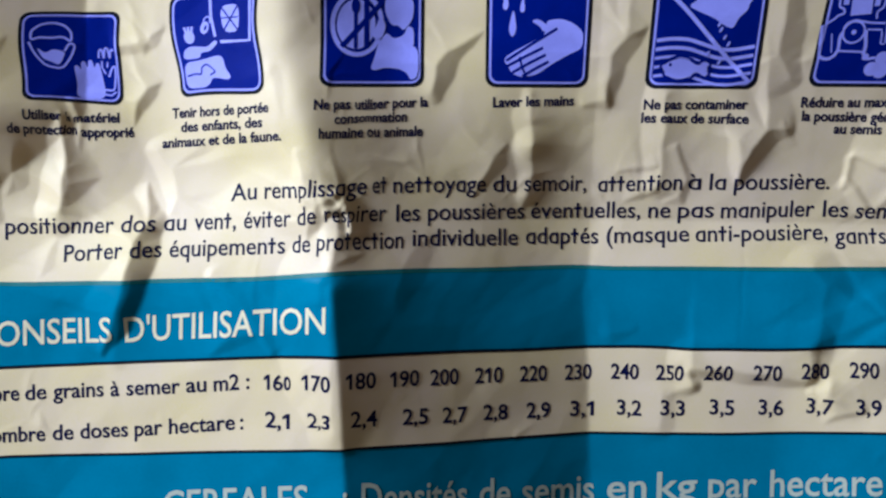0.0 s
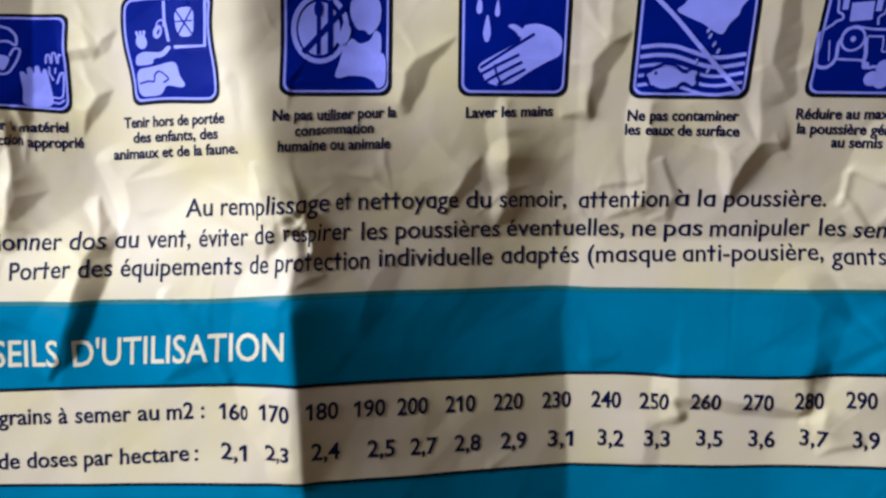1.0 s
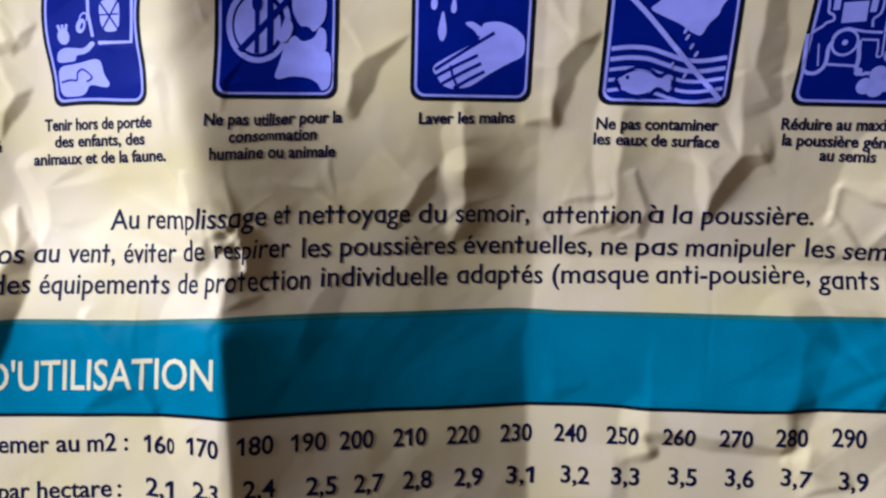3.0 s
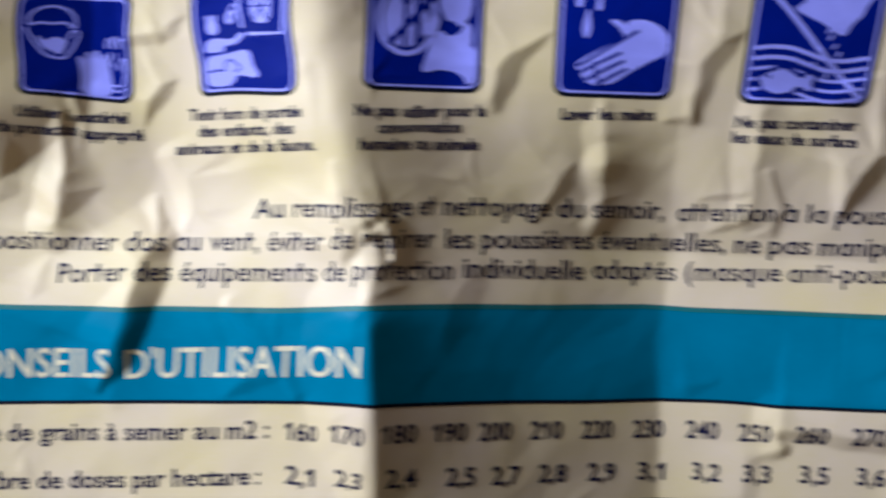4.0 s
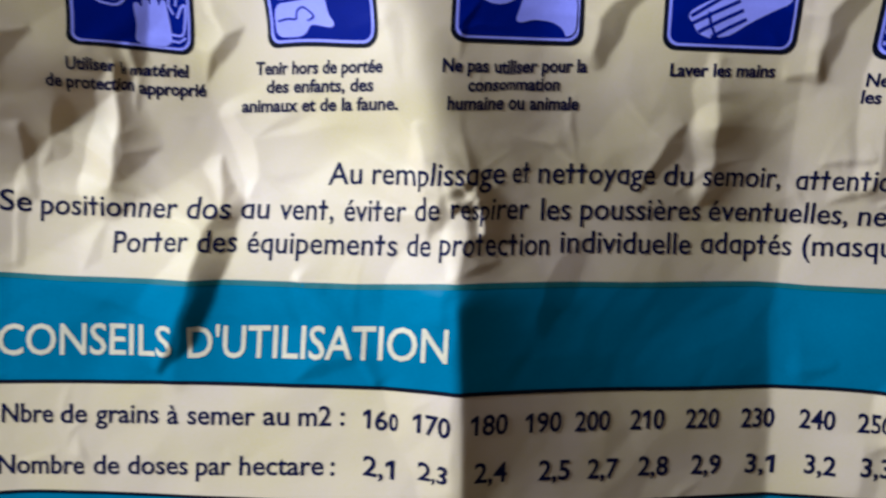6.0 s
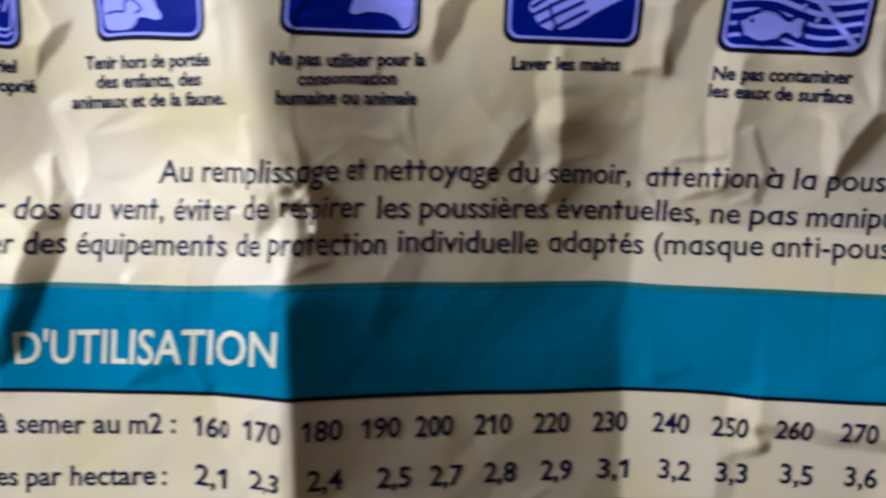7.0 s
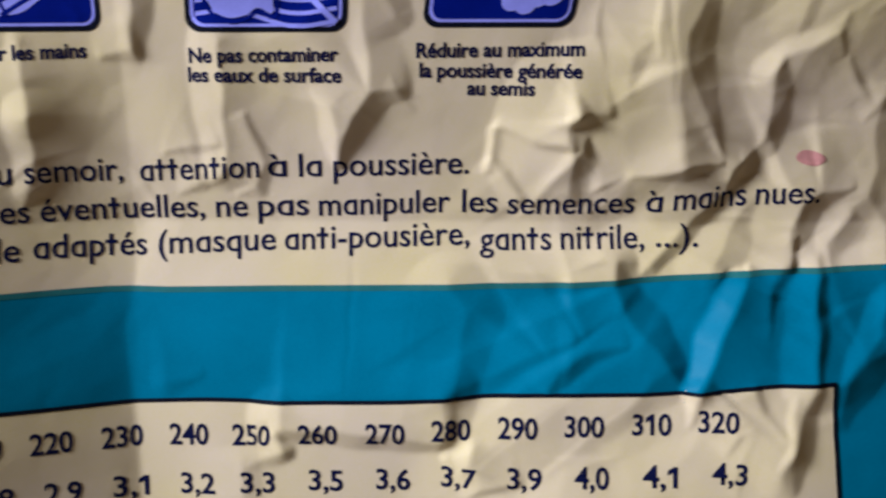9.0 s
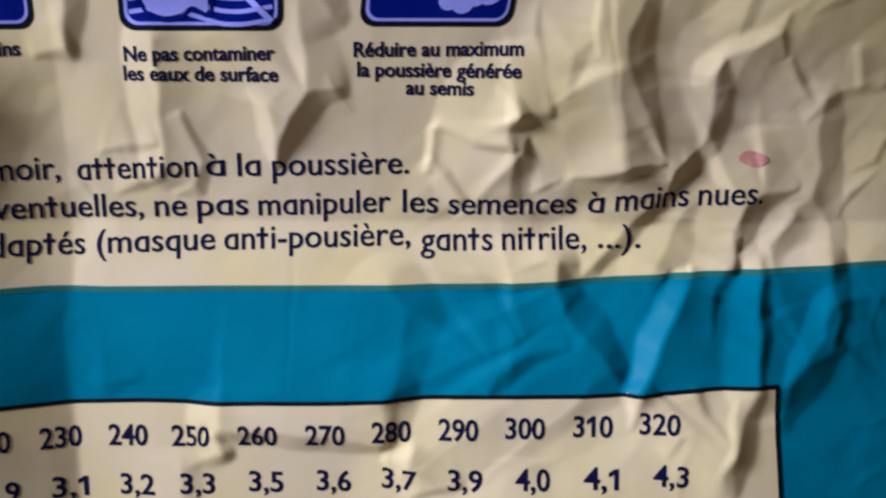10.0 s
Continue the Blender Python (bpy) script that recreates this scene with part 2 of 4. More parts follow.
pleat([(-0.1017, 0.6070, 0.0007), (-0.1072, 0.6046, 0.0044), (-0.1104, 0.6003, 0.0045), (-0.1122, 0.5920, 0.0005)], 0.28, 0.1)  # shaded wedge between the captions
pleat([(-0.1379, 0.5613, 0.0099), (-0.1362, 0.5761, 0.0082), (-0.1370, 0.5864, 0.0061), (-0.1384, 0.5962, 0.0007)], 0.24, 0.3)  # bright fan under the first caption
pleat([(-0.1249, 0.5724, 0.0010), (-0.1344, 0.5706, 0.0070), (-0.1362, 0.5666, 0.0041)], 0.15, 0.05)  # shaded hollow under the fan
pleat([(-0.1317, 0.5827, 0.0005), (-0.1315, 0.5918, 0.0020), (-0.1335, 0.5997, 0.0026)], 0.22, 0.2)  # small bright wedge in the first caption
pleat([(-0.1545, 0.5827, 0.0046), (-0.1554, 0.5736, 0.0060), (-0.1581, 0.5662, 0.0009)], 0.17, 0.06)  # soft pleat left of the fan
pleat([(-0.1640, 0.5768, 0.0022), (-0.1633, 0.5664, 0.0036), (-0.1611, 0.5574, 0.0024)], 0.19, 0.06)  # soft pleat left of the fan
pleat([(-0.1798, 0.5800, 0.0016), (-0.1803, 0.5710, 0.0038), (-0.1843, 0.5622, 0.0057), (-0.1851, 0.5485, 0.0051), (-0.1863, 0.5377, 0.0029)], 0.13, 0.07)  # border fold
pleat([(-0.1648, 0.5576, 0.0035), (-0.1647, 0.5381, 0.0024)], 0.13, 0.05)  # upright pleat by the small print
pleat([(-0.1400, 0.5499, 0.0018), (-0.1425, 0.5429, 0.0036), (-0.1452, 0.5374, 0.0007)], 0.11, 0.05)  # soft pleat by the small print
pleat([(-0.1071, 0.5707, 0.0007), (-0.1058, 0.5627, 0.0034), (-0.1058, 0.5568, 0.0064), (-0.1099, 0.5500, 0.0093), (-0.1116, 0.5417, 0.0089), (-0.1134, 0.5334, 0.0076), (-0.1161, 0.5233, 0.0066), (-0.1214, 0.5101, 0.0018)], 0.44, 0.1)  # diagonal fold through the heading
pleat([(-0.0980, 0.5602, 0.0014), (-0.0954, 0.5657, 0.0043), (-0.0978, 0.5759, 0.0069), (-0.1036, 0.5829, 0.0045)], 0.18, 0.06)  # bright curl beside the diagonal fold
pleat([(-0.0584, 0.5136, 0.0020), (-0.0680, 0.5280, 0.0026), (-0.0820, 0.5389, 0.0024)], 0.28, 0.16)  # pale ridge in the heading
pleat([(-0.0659, 0.5201, 0.0024), (-0.0748, 0.5170, 0.0042), (-0.0819, 0.5116, 0.0005)], 0.2, 0.05)  # low facet in the heading
pleat([(-0.0416, 0.5396, 0.0029), (-0.0425, 0.5319, 0.0022)], 0.16, 0.05)  # facet end in the heading
pleat([(-0.0613, 0.6110, 0.0040), (-0.0582, 0.6021, 0.0033), (-0.0564, 0.5952, 0.0007)], 0.11, 0.06)  # soft crease by the second caption
pleat([(-0.0482, 0.5653, 0.0023), (-0.0493, 0.5749, 0.0041), (-0.0509, 0.5833, 0.0016)], 0.2, 0.1)  # bright upright crease by the small print
pleat([(-0.0372, 0.5688, 0.0023), (-0.0435, 0.5650, 0.0055), (-0.0463, 0.5590, 0.0044), (-0.0468, 0.5522, 0.0007)], 0.32, 0.08)  # knot in the small print
pleat([(-0.0383, 0.5443, 0.0029), (-0.0359, 0.5539, 0.0070), (-0.0370, 0.5603, 0.0053), (-0.0388, 0.5621, 0.0008)], 0.28, 0.18)  # bright facet of the knot
pleat([(-0.0346, 0.5643, 0.0029), (-0.0402, 0.5630, 0.0022)], 0.5, 0.1)  # dark facet of the knot
pleat([(-0.0317, 0.5555, 0.0016), (-0.0326, 0.5628, 0.0022), (-0.0341, 0.5676, 0.0014)], 0.65, 0.3)  # bright tip of the knot
pleat([(-0.0351, 0.5649, 0.0010), (-0.0377, 0.5688, 0.0013)], 0.65, 0.2)  # bright tip of the knot
pleat([(-0.0273, 0.5487, 0.0008), (-0.0329, 0.5469, 0.0019), (-0.0364, 0.5448, 0.0006)], 0.2, 0.06)  # facet under the knot
pleat([(-0.0067, 0.5537, 0.0047), (-0.0110, 0.5486, 0.0078), (-0.0145, 0.5425, 0.0094), (-0.0164, 0.5326, 0.0050)], 0.05, 0.05)  # slanting fold on the shaded slope
pleat([(0.0131, 0.6260, 0.0007), (0.0066, 0.6225, 0.0035), (0.0006, 0.6192, 0.0059), (-0.0034, 0.6139, 0.0077), (-0.0044, 0.6048, 0.0045)], 0.22, 0.12)  # shaded fold beside the washing pictogram
pleat([(0.0694, 0.6283, 0.0014), (0.0630, 0.6246, 0.0058), (0.0583, 0.6177, 0.0059), (0.0575, 0.6091, 0.0049), (0.0575, 0.6014, 0.0025)], 0.22, 0.08)  # fold between the pictograms
pleat([(0.0634, 0.6276, 0.0030), (0.0638, 0.6345, 0.0042), (0.0634, 0.6394, 0.0042)], 0.13, 0.08)  # pale pleat between the pictograms
pleat([(0.0574, 0.6027, 0.0028), (0.0493, 0.6015, 0.0014)], 0.2, 0.08)  # short crease below the pictograms
pleat([(0.0312, 0.5871, 0.0062), (0.0310, 0.5960, 0.0071), (0.0301, 0.6047, 0.0032)], 0.16, 0.12)  # pale pleat under the washing caption
pleat([(0.0220, 0.5861, 0.0014), (0.0178, 0.5815, 0.0053), (0.0136, 0.5743, 0.0035), (0.0108, 0.5685, 0.0007)], 0.17, 0.08)  # shaded facet in the small print
pleat([(0.0301, 0.5688, 0.0040), (0.0319, 0.5782, 0.0061), (0.0314, 0.5863, 0.0075)], 0.17, 0.1)  # pale ridge in the small print
pleat([(0.0351, 0.5712, 0.0018), (0.0302, 0.5669, 0.0027), (0.0278, 0.5635, 0.0005)], 0.2, 0.06)  # small facet in the small print
pleat([(0.1175, 0.6407, 0.0056), (0.1163, 0.6294, 0.0082), (0.1158, 0.6194, 0.0085), (0.1206, 0.6108, 0.0045)], 0.16, 0.06)  # pleat beside the dust pictogram
pleat([(0.0888, 0.5051, 0.0018), (0.0911, 0.5007, 0.0034), (0.0903, 0.4976, 0.0007)], 0.36, 0.14)  # pinch in the table
pleat([(0.1333, 0.5033, 0.0024), (0.1210, 0.5050, 0.0046), (0.1070, 0.5064, 0.0048), (0.0908, 0.5070, 0.0036)], 0.34, 0.06)  # long crease in the table
pleat([(0.1327, 0.5154, 0.0099), (0.1325, 0.5082, 0.0067), (0.1316, 0.5009, 0.0014)], 0.17, 0.05)  # facet in the table
pleat([(0.1358, 0.4943, 0.0006), (0.1388, 0.4980, 0.0043), (0.1404, 0.5027, 0.0026)], 0.32, 0.15)  # bright facet in the table
pleat([(0.1346, 0.4953, 0.0007), (0.1337, 0.4989, 0.0021)], 0.34, 0.15)  # bright speck in the table
pleat([(0.1517, 0.4931, 0.0018), (0.1416, 0.4915, 0.0023), (0.1384, 0.4885, 0.0005)], 0.26, 0.08)  # low crease in the table
pleat([(0.0806, 0.4978, 0.0052), (0.0803, 0.4846, 0.0054)], 0.1, 0.05)  # soft facet in the table
pleat([(0.0699, 0.5203, 0.0018), (0.0617, 0.5187, 0.0043)], 0.11, 0.05)  # soft facet in the band
pleat([(0.0872, 0.5084, 0.0053), (0.0879, 0.5121, 0.0053)], 0.18, 0.1)  # pale facet under the band's edge
pleat([(0.1648, 0.5665, 0.0086), (0.1643, 0.5774, 0.0210), (0.1653, 0.5864, 0.0201), (0.1610, 0.5949, 0.0068)], 0.16, 0.14)  # broad bright facet right of the dust caption
pleat([(0.2033, 0.5750, 0.0083), (0.1921, 0.5736, 0.0160), (0.1795, 0.5712, 0.0100)], 0.2, 0.06)  # broad facet over the last words
pleat([(0.2211, 0.4903, 0.0685), (0.2206, 0.5067, 0.0569), (0.2206, 0.5197, 0.0331), (0.2206, 0.5330, 0.0075)], 0.04, 0.06)  # broad bright swell in the table
pleat([(-0.0368, 0.4874, 0.0096), (-0.0376, 0.5070, 0.0175), (-0.0380, 0.5231, 0.0207), (-0.0379, 0.5366, 0.0199), (-0.0375, 0.5421, 0.0080)], 0.15, 0.1)  # broad bright flank of the main fold
pleat([(-0.1168, 0.5105, 0.0066), (-0.1134, 0.5267, 0.0142), (-0.1104, 0.5359, 0.0097)], 0.1, 0.1)  # broad bright flank in the heading
pleat([(0.1343, 0.5441, 0.0086), (0.1385, 0.5369, 0.0100), (0.1357, 0.5179, 0.0057)], 0.12, 0.05)  # shaded facet in the band
pleat([(0.1649, 0.5242, 0.0032), (0.1651, 0.5353, 0.0040), (0.1648, 0.5437, 0.0026)], 0.1, 0.08)  # pale upright line in the band

rng = np.random.RandomState(7)
for _ in range(110):  # fine crinkles, fewer on the smooth middle
    cx, cz, turn, long = rng.uniform(-0.21, 0.28), rng.uniform(0.44, 0.66), rng.uniform(-2.2, 2.2), rng.uniform(0.008, 0.026)
    wide, steep = rng.uniform(0.0010, 0.0022), rng.uniform(0.06, 0.16)
    if -0.03 < cx < 0.15 and cz < 0.56 and rng.uniform() < 0.8:
        continue
    dx, dz = long * math.sin(turn), -long * math.cos(turn)
    pleat([(cx, cz, 0.0003), (cx + 0.55 * dx + 0.12 * dz, cz + 0.55 * dz - 0.12 * dx, wide), (cx + dx, cz + dz, 0.0003)], steep, 0.07)


def zigzag(a):
    return 4 * np.abs(a - np.floor(a + 0.5)) - 1


def facets(cell, amount):
    """Flat, randomly tilted facets: heights on a jittered triangle net."""
    x0, z0, nx, nz = -0.30, -0.05, int(0.66 / cell) + 3, int(1.05 / cell) + 3
    return x0, z0, cell, rng.uniform(-amount, amount, (nz, nx)), rng.uniform(0, 6.28, 2)


def facet_height(net, x, z):
    x0, z0, cell, h, phase = net
    gx = x + 0.28 * cell * zigzag(z / cell * 0.37 + phase[0]) + 0.22 * cell * zigzag(x / cell * 0.23 + z / cell * 0.15)
    gz = z + 0.28 * cell * zigzag(x / cell * 0.33 + phase[1]) + 0.22 * cell * zigzag(z / cell * 0.19 - x / cell * 0.17)
    u, v = (gx - x0) / cell, (gz - z0) / cell
    i = np.clip(u.astype(int), 0, h.shape[1] - 2)
    j = np.clip(v.astype(int), 0, h.shape[0] - 2)
    a, b = np.clip(u - i, 0, 1), np.clip(v - j, 0, 1)
    h00, h10, h01, h11 = h[j, i], h[j, i + 1], h[j + 1, i], h[j + 1, i + 1]
    low = h00 + a * (h10 - h00) + b * (h11 - h10)
    high = h00 + b * (h01 - h00) + a * (h11 - h01)
    return np.where(a > b, low, high)


def pleat_height(crest, steep, gentle, x, z):
    out = np.zeros_like(x)
    reach = 1.8 * max(w for _, _, w in crest) * max(1.0, steep / gentle)
    near = np.flatnonzero((x > min(c[0] for c in crest) - reach) & (x < max(c[0] for c in crest) + reach)
                          & (z > min(c[1] for c in crest) - reach) & (z < max(c[1] for c in crest) + reach))
    if not len(near):
        return out
    rise = np.zeros(len(near))
    for (x0, z0, w0), (x1, z1, w1) in zip(crest, crest[1:]):
        length = math.hypot(x1 - x0, z1 - z0)
        dx, dz = (x1 - x0) / length, (z1 - z0) / length
        px, pz = x[near] - x0, z[near] - z0
        along, off = px * dx + pz * dz, pz * dx - px * dz
        held = np.clip(along, 0, length)
        far = np.hypot(along - held, off)
        ahead = np.abs(along - held) / np.maximum(far, 1e-9)
        fall = np.where(off > 0, steep, gentle + (steep - gentle) * ahead)
        high = steep * (w0 + (w1 - w0) * held / length)
        tail = np.where(off > 0, 0, 1 - ahead)
        curved = high * np.maximum(0, 1 - fall * far / (1.8 * high)) ** 2
        rise = np.maximum(rise, (1 - tail) * np.maximum(0, high - fall * far) + tail * curved)
    out[near] = rise
    return out


NETS = [facets(0.032, 0.0008), facets(0.015, 0.00026), facets(0.006, 0.00006)]


def smooth(a, lo, hi):
    k = np.clip((a - lo) / (hi - lo), 0, 1)
    return k * k * (3 - 2 * k)


def raw_front(x, z):
    flat = np.interp(x, [-0.3, -0.17, -0.1, 0.054, 0.075, 0.1, 0.13, 0.2, 0.3], [0.409, 0.409, 0.411, 0.4135, 0.4117, 0.4099, 0.4082, 0.4055, 0.404])
    flat = flat - 0.26 * smooth(z, 0.527, 0.55) * np.maximum(0, -0.166 + 0.037 * smooth(z, 0.56, 0.60) - x) - 0.27 * np.maximum(0, z - 0.56) * smooth(x, -0.02, 0.06) - 0.12 * np.maximum(0, 0.535 - z) * smooth(x, 0.12, 0.17)
    k = smooth(z, 0.528, 0.578)
    crest = np.interp(z, [0.46, 0.5, 0.54, 0.58, 0.62], [-0.0325, -0.0345, -0.0378, -0.044, -0.055])
    s = x - crest
    blunt = 0.0005 + 0.005 * k
    s = np.sign(s) * (np.sqrt(s * s + blunt * blunt) - blunt)
    right, left = 0.088 + (0.098 - 0.088) * k, 0.13 + (0.06 - 0.13) * k
    y = flat - (0.0265 + (0.024 - 0.0265) * k - 0.007 * smooth(z, 0.59, 0.63)) * np.maximum(0, 1 - np.where(s > 0, s / right, -s / left)) ** np.where(s > 0, 1.1 + 0.55 * k, 1.5)
    y = y + (0.005 + 0.004 * smooth(x, 0.0, 0.06)) * smooth(z, 0.50, 0.585)
    wx, wz = x + 0.0003 * np.sin(430 * z + 90 * x), z + 0.0003 * np.sin(390 * x - 70 * z)
    for crest, steep, gentle in PLEATS:
        y -= pleat_height(crest, steep, gentle, wx, wz)
    calm = 1 - 0.65 * smooth(x, 0.045, 0.065) * (1 - smooth(x, 0.13, 0.16)) * (1 - smooth(z, 0.54, 0.56))
    lively = calm * (0.75 + 0.55 * smooth(x, 0.14, 0.19))
    for net in NETS:
        y = y + lively * facet_height(net, x, z)
    return y


MID, BOT, HIGH, CX, HALF = 0.495, 0.0, 0.93, 0.033, 0.30


def bulge(x, z):
    a = np.clip(np.abs(x - CX) / HALF, 0, 1) ** 12
    b = np.clip(np.abs(z - HIGH / 2) / (HIGH / 2), 0, 1) ** 10
    return np.sqrt(np.clip((1 - a) * (1 - b), 0, 1))


def front(x, z):
    """The depth of the sack's front at x, z, creases slightly rounded."""
    x, z = np.asarray(x, float), np.asarray(z, float)
    y = 0.0
    r = 0.00035
    for ox, oz in ((0, 0), (r, 0), (-r, 0), (0, r), (0, -r)):
        y = y + raw_front(x + ox, z + oz) / 5
    return MID - (MID - y) * bulge(x, z)


def mesh_object(name, verts, faces, material_, parent, label="", smooth_=True):
    me = bpy.data.meshes.new(name)
    me.from_pydata(verts, [], faces)
    me.materials.append(material_)
    if smooth_:
        me.shade_smooth()
    ob = new(name, me)
    ob.parent = parent
    return tagged(ob, label)


def grid_faces(rows, cols, start=0, flip=False):
    a = (np.arange(rows - 1)[:, None] * cols + np.arange(cols - 1)).ravel() + start
    q = np.stack([a, a + 1, a + cols + 1, a + cols], 1)
    return (q[:, ::-1] if flip else q).tolist()


# ---- the sack ----
sack = tagged(new("paper_sack"), "creased cream paper seed sack with teal print on the floor", "sack")
xs = np.concatenate([np.linspace(CX - HALF, -0.205, 18)[:-1], np.arange(-0.205, 0.275, 0.00065), np.linspace(0.275, CX + HALF, 18)])
zs = np.concatenate([np.linspace(BOT, 0.435, 70)[:-1], np.arange(0.435, 0.665, 0.00065), np.linspace(0.665, HIGH, 45)])
gx, gz = np.meshgrid(xs, zs)
gy = front(gx.ravel(), gz.ravel())
verts = np.stack([gx.ravel(), gy, gz.ravel()], 1)
bx, bz = np.meshgrid(np.linspace(CX - HALF, CX + HALF, 60), np.linspace(BOT, HIGH, 80))
by = MID + 0.095 * bulge(bx.ravel(), bz.ravel())
rear = np.stack([bx.ravel(), by, bz.ravel()], 1)
mesh_object("front_ply", verts.tolist(), grid_faces(len(zs), len(xs)), paper, sack)
mesh_object("back_ply", rear.tolist(), grid_faces(80, 60, flip=True), paper, sack)

LIFT = 0.00011


def strip(name, xa, xb, lower, upper, material_, parent, layer, label="", step=0.0008, spread=0.0):
    """A printed area between two curves, lying on the paper."""
    cols = max(2, int((xb - xa) / step) + 1)
    x = np.linspace(xa, xb, cols)
    lo, hi = lower(x), upper(x)
    rows = max(2, int(np.max(hi - lo) / step) + 1)
    k = np.linspace(0, 1, rows)[:, None]
    z = lo + (hi - lo) * k
    x = x + (1 - k) * spread * (x - 0.03) / 0.2
    y = front(x.ravel(), z.ravel()) - LIFT * layer
    return mesh_object(name, np.stack([x.ravel(), y, z.ravel()], 1).tolist(), grid_faces(rows, cols), material_, parent, label)


def soft_curve(px, pz):
    """A smooth curve through a printed edge's turning points."""
    def at(x):
        return sum(np.interp(np.asarray(x) + o, px, pz) for o in (-0.006, -0.003, 0, 0.003, 0.006)) / 5
    return at


band_top = soft_curve([-0.1869, -0.153, -0.098, -0.0629, -0.0379, -0.0129, 0.0132, 0.0536, 0.0559, 0.0928, 0.1214, 0.1644, 0.1859, 0.2145, 0.2373, 0.2619], [0.5346, 0.5345, 0.5373, 0.5393, 0.5425, 0.5428, 0.5426, 0.5432, 0.5426, 0.5432, 0.5435, 0.5445, 0.5458, 0.5478, 0.5485, 0.5498])
table_top = soft_curve([-0.1708, -0.1327, -0.0962, -0.061, -0.0393, 0.0064, 0.0287, 0.0546, 0.0742, 0.0925, 0.0965, 0.1213, 0.15, 0.1931, 0.2143, 0.2323], [0.5025, 0.5053, 0.5084, 0.5115, 0.5134, 0.5132, 0.5129, 0.5133, 0.5139, 0.5133, 0.5137, 0.5141, 0.5159, 0.517, 0.5191, 0.5197])
table_low = soft_curve([-0.1734, -0.1605, -0.118, -0.0755, -0.0311, 0.0039, 0.0305, 0.056, 0.1068, 0.1594, 0.2348], [0.4694, 0.4711, 0.4736, 0.4774, 0.4816, 0.4813, 0.4817, 0.482, 0.4831, 0.486, 0.487])
TL, TR = -0.1706, 0.2314


def level(z):
    return lambda x: np.full_like(np.asarray(x, float), z)


strip("teal_field", -0.262, 0.328, level(0.20), band_top, teal, sack, 1, "teal printed field over the lower sack")
strip("field_edge", -0.262, 0.328, lambda x: band_top(x) - 0.0012, lambda x: band_top(x) + 0.0003, olive, sack, 1.6, "greenish edge of the teal print")
table = strip("table_panel", TL, TR, table_low, table_top, paper, sack, 2, "unprinted cream table panel with black outline", spread=0.0022)
strip("outline", TL - 0.0006, TR + 0.0006, lambda x: table_top(x) - 0.0002, lambda x: table_top(x) + 0.0009, black, table, 3, "black table outline")
strip("outline", TL - 0.0006, TR + 0.0006, lambda x: table_low(x) - 0.0006, lambda x: table_low(x) + 0.0003, black, table, 3, "black table outline")
strip("outline", TL - 0.0007, TL + 0.0003, table_low, table_top, black, table, 3, "black table outline", 0.0005, 0.0022)
strip("outline", TR - 0.0003, TR + 0.0007, table_low, table_top, black, table, 3, "black table outline", 0.0005, 0.0022)


# ---- print ----
def glyphs(body, weight):
    curve = bpy.data.curves.new("type", "FONT")
    curve.body, curve.resolution_u, curve.offset = body, 3, weight
    ob = new("type", curve)
    me = bpy.data.meshes.new_from_object(ob.evaluated_get(bpy.context.evaluated_depsgraph_get()))
    bpy.data.objects.remove(ob)
    bpy.data.curves.remove(curve)
    return me


ref = glyphs("H", 0)
CAP = max(v.co.y for v in ref.vertices)


CRUSHED = ((-0.0335, 0.5585, 0.0062, 0.22), (-0.1345, 0.5925, 0.0045, 0.40), (-0.0415, 0.4900, 0.0040, 0.35), (-0.0525, 0.5030, 0.0032, 0.40),
           (-0.0490, 0.5665, 0.0032, 0.35), (0.0845, 0.5030, 0.0030, 0.30), (-0.0270, 0.5960, 0.0045, 0.30))


def crushed(co):
    """Print drawn into the tight puckers of the paper: x, z of a pucker, its reach and its pull."""
    out = co.copy()
    for x, z, reach, pull in CRUSHED:
        k = pull * np.exp(-((co[:, 0] - x) ** 2 + (co[:, 1] - z) ** 2) / reach ** 2)
        out[:, 0] += k * (x - co[:, 0])
        out[:, 1] += 0.8 * k * (z - co[:, 1])
    return out


def drape(name, bm, material_, parent, layer, label=""):
    """Lay a flat bmesh (x across, y up the sack) on the paper as one printed part."""
    bmesh.ops.triangulate(bm, faces=bm.faces[:])
    for _ in range(7):
        long = [e for e in bm.edges if e.calc_length() > 0.0012]
        if not long:
            break
        bmesh.ops.subdivide_edges(bm, edges=long, cuts=1, use_grid_fill=False)
        bmesh.ops.triangulate(bm, faces=bm.faces[:])
    co = crushed(np.array([v.co for v in bm.verts]).reshape(-1, 3))
    y = front(co[:, 0], co[:, 1]) - LIFT * layer
    for v, (x, z, _), d in zip(bm.verts, co, y):
        v.co = (x, d, z)
    me = bpy.data.meshes.new(name)
    bm.to_mesh(me)
    bm.free()
    me.materials.append(material_)
    ob = new(name, me)
    ob.parent = parent
    return tagged(ob, label)


def clipped(me, height, keep_above):
    """The part of a flat letter above or below a height."""
    bm = bmesh.new()
    bm.from_mesh(me)
    bmesh.ops.bisect_plane(bm, geom=bm.verts[:] + bm.edges[:] + bm.faces[:], plane_co=(0, height, 0), plane_no=(0, 1, 0),
                           clear_outer=not keep_above, clear_inner=keep_above)
    bm.to_mesh(me)
    bm.free()
    return me


def outline_mesh(points):
    me = bpy.data.meshes.new("type")
    me.from_pydata([(x, y, 0) for x, y in points], [], [list(range(len(points)))])
    return me


def right_end(me):
    return max(v.co.x for v in me.vertices)


LETTERS = {}


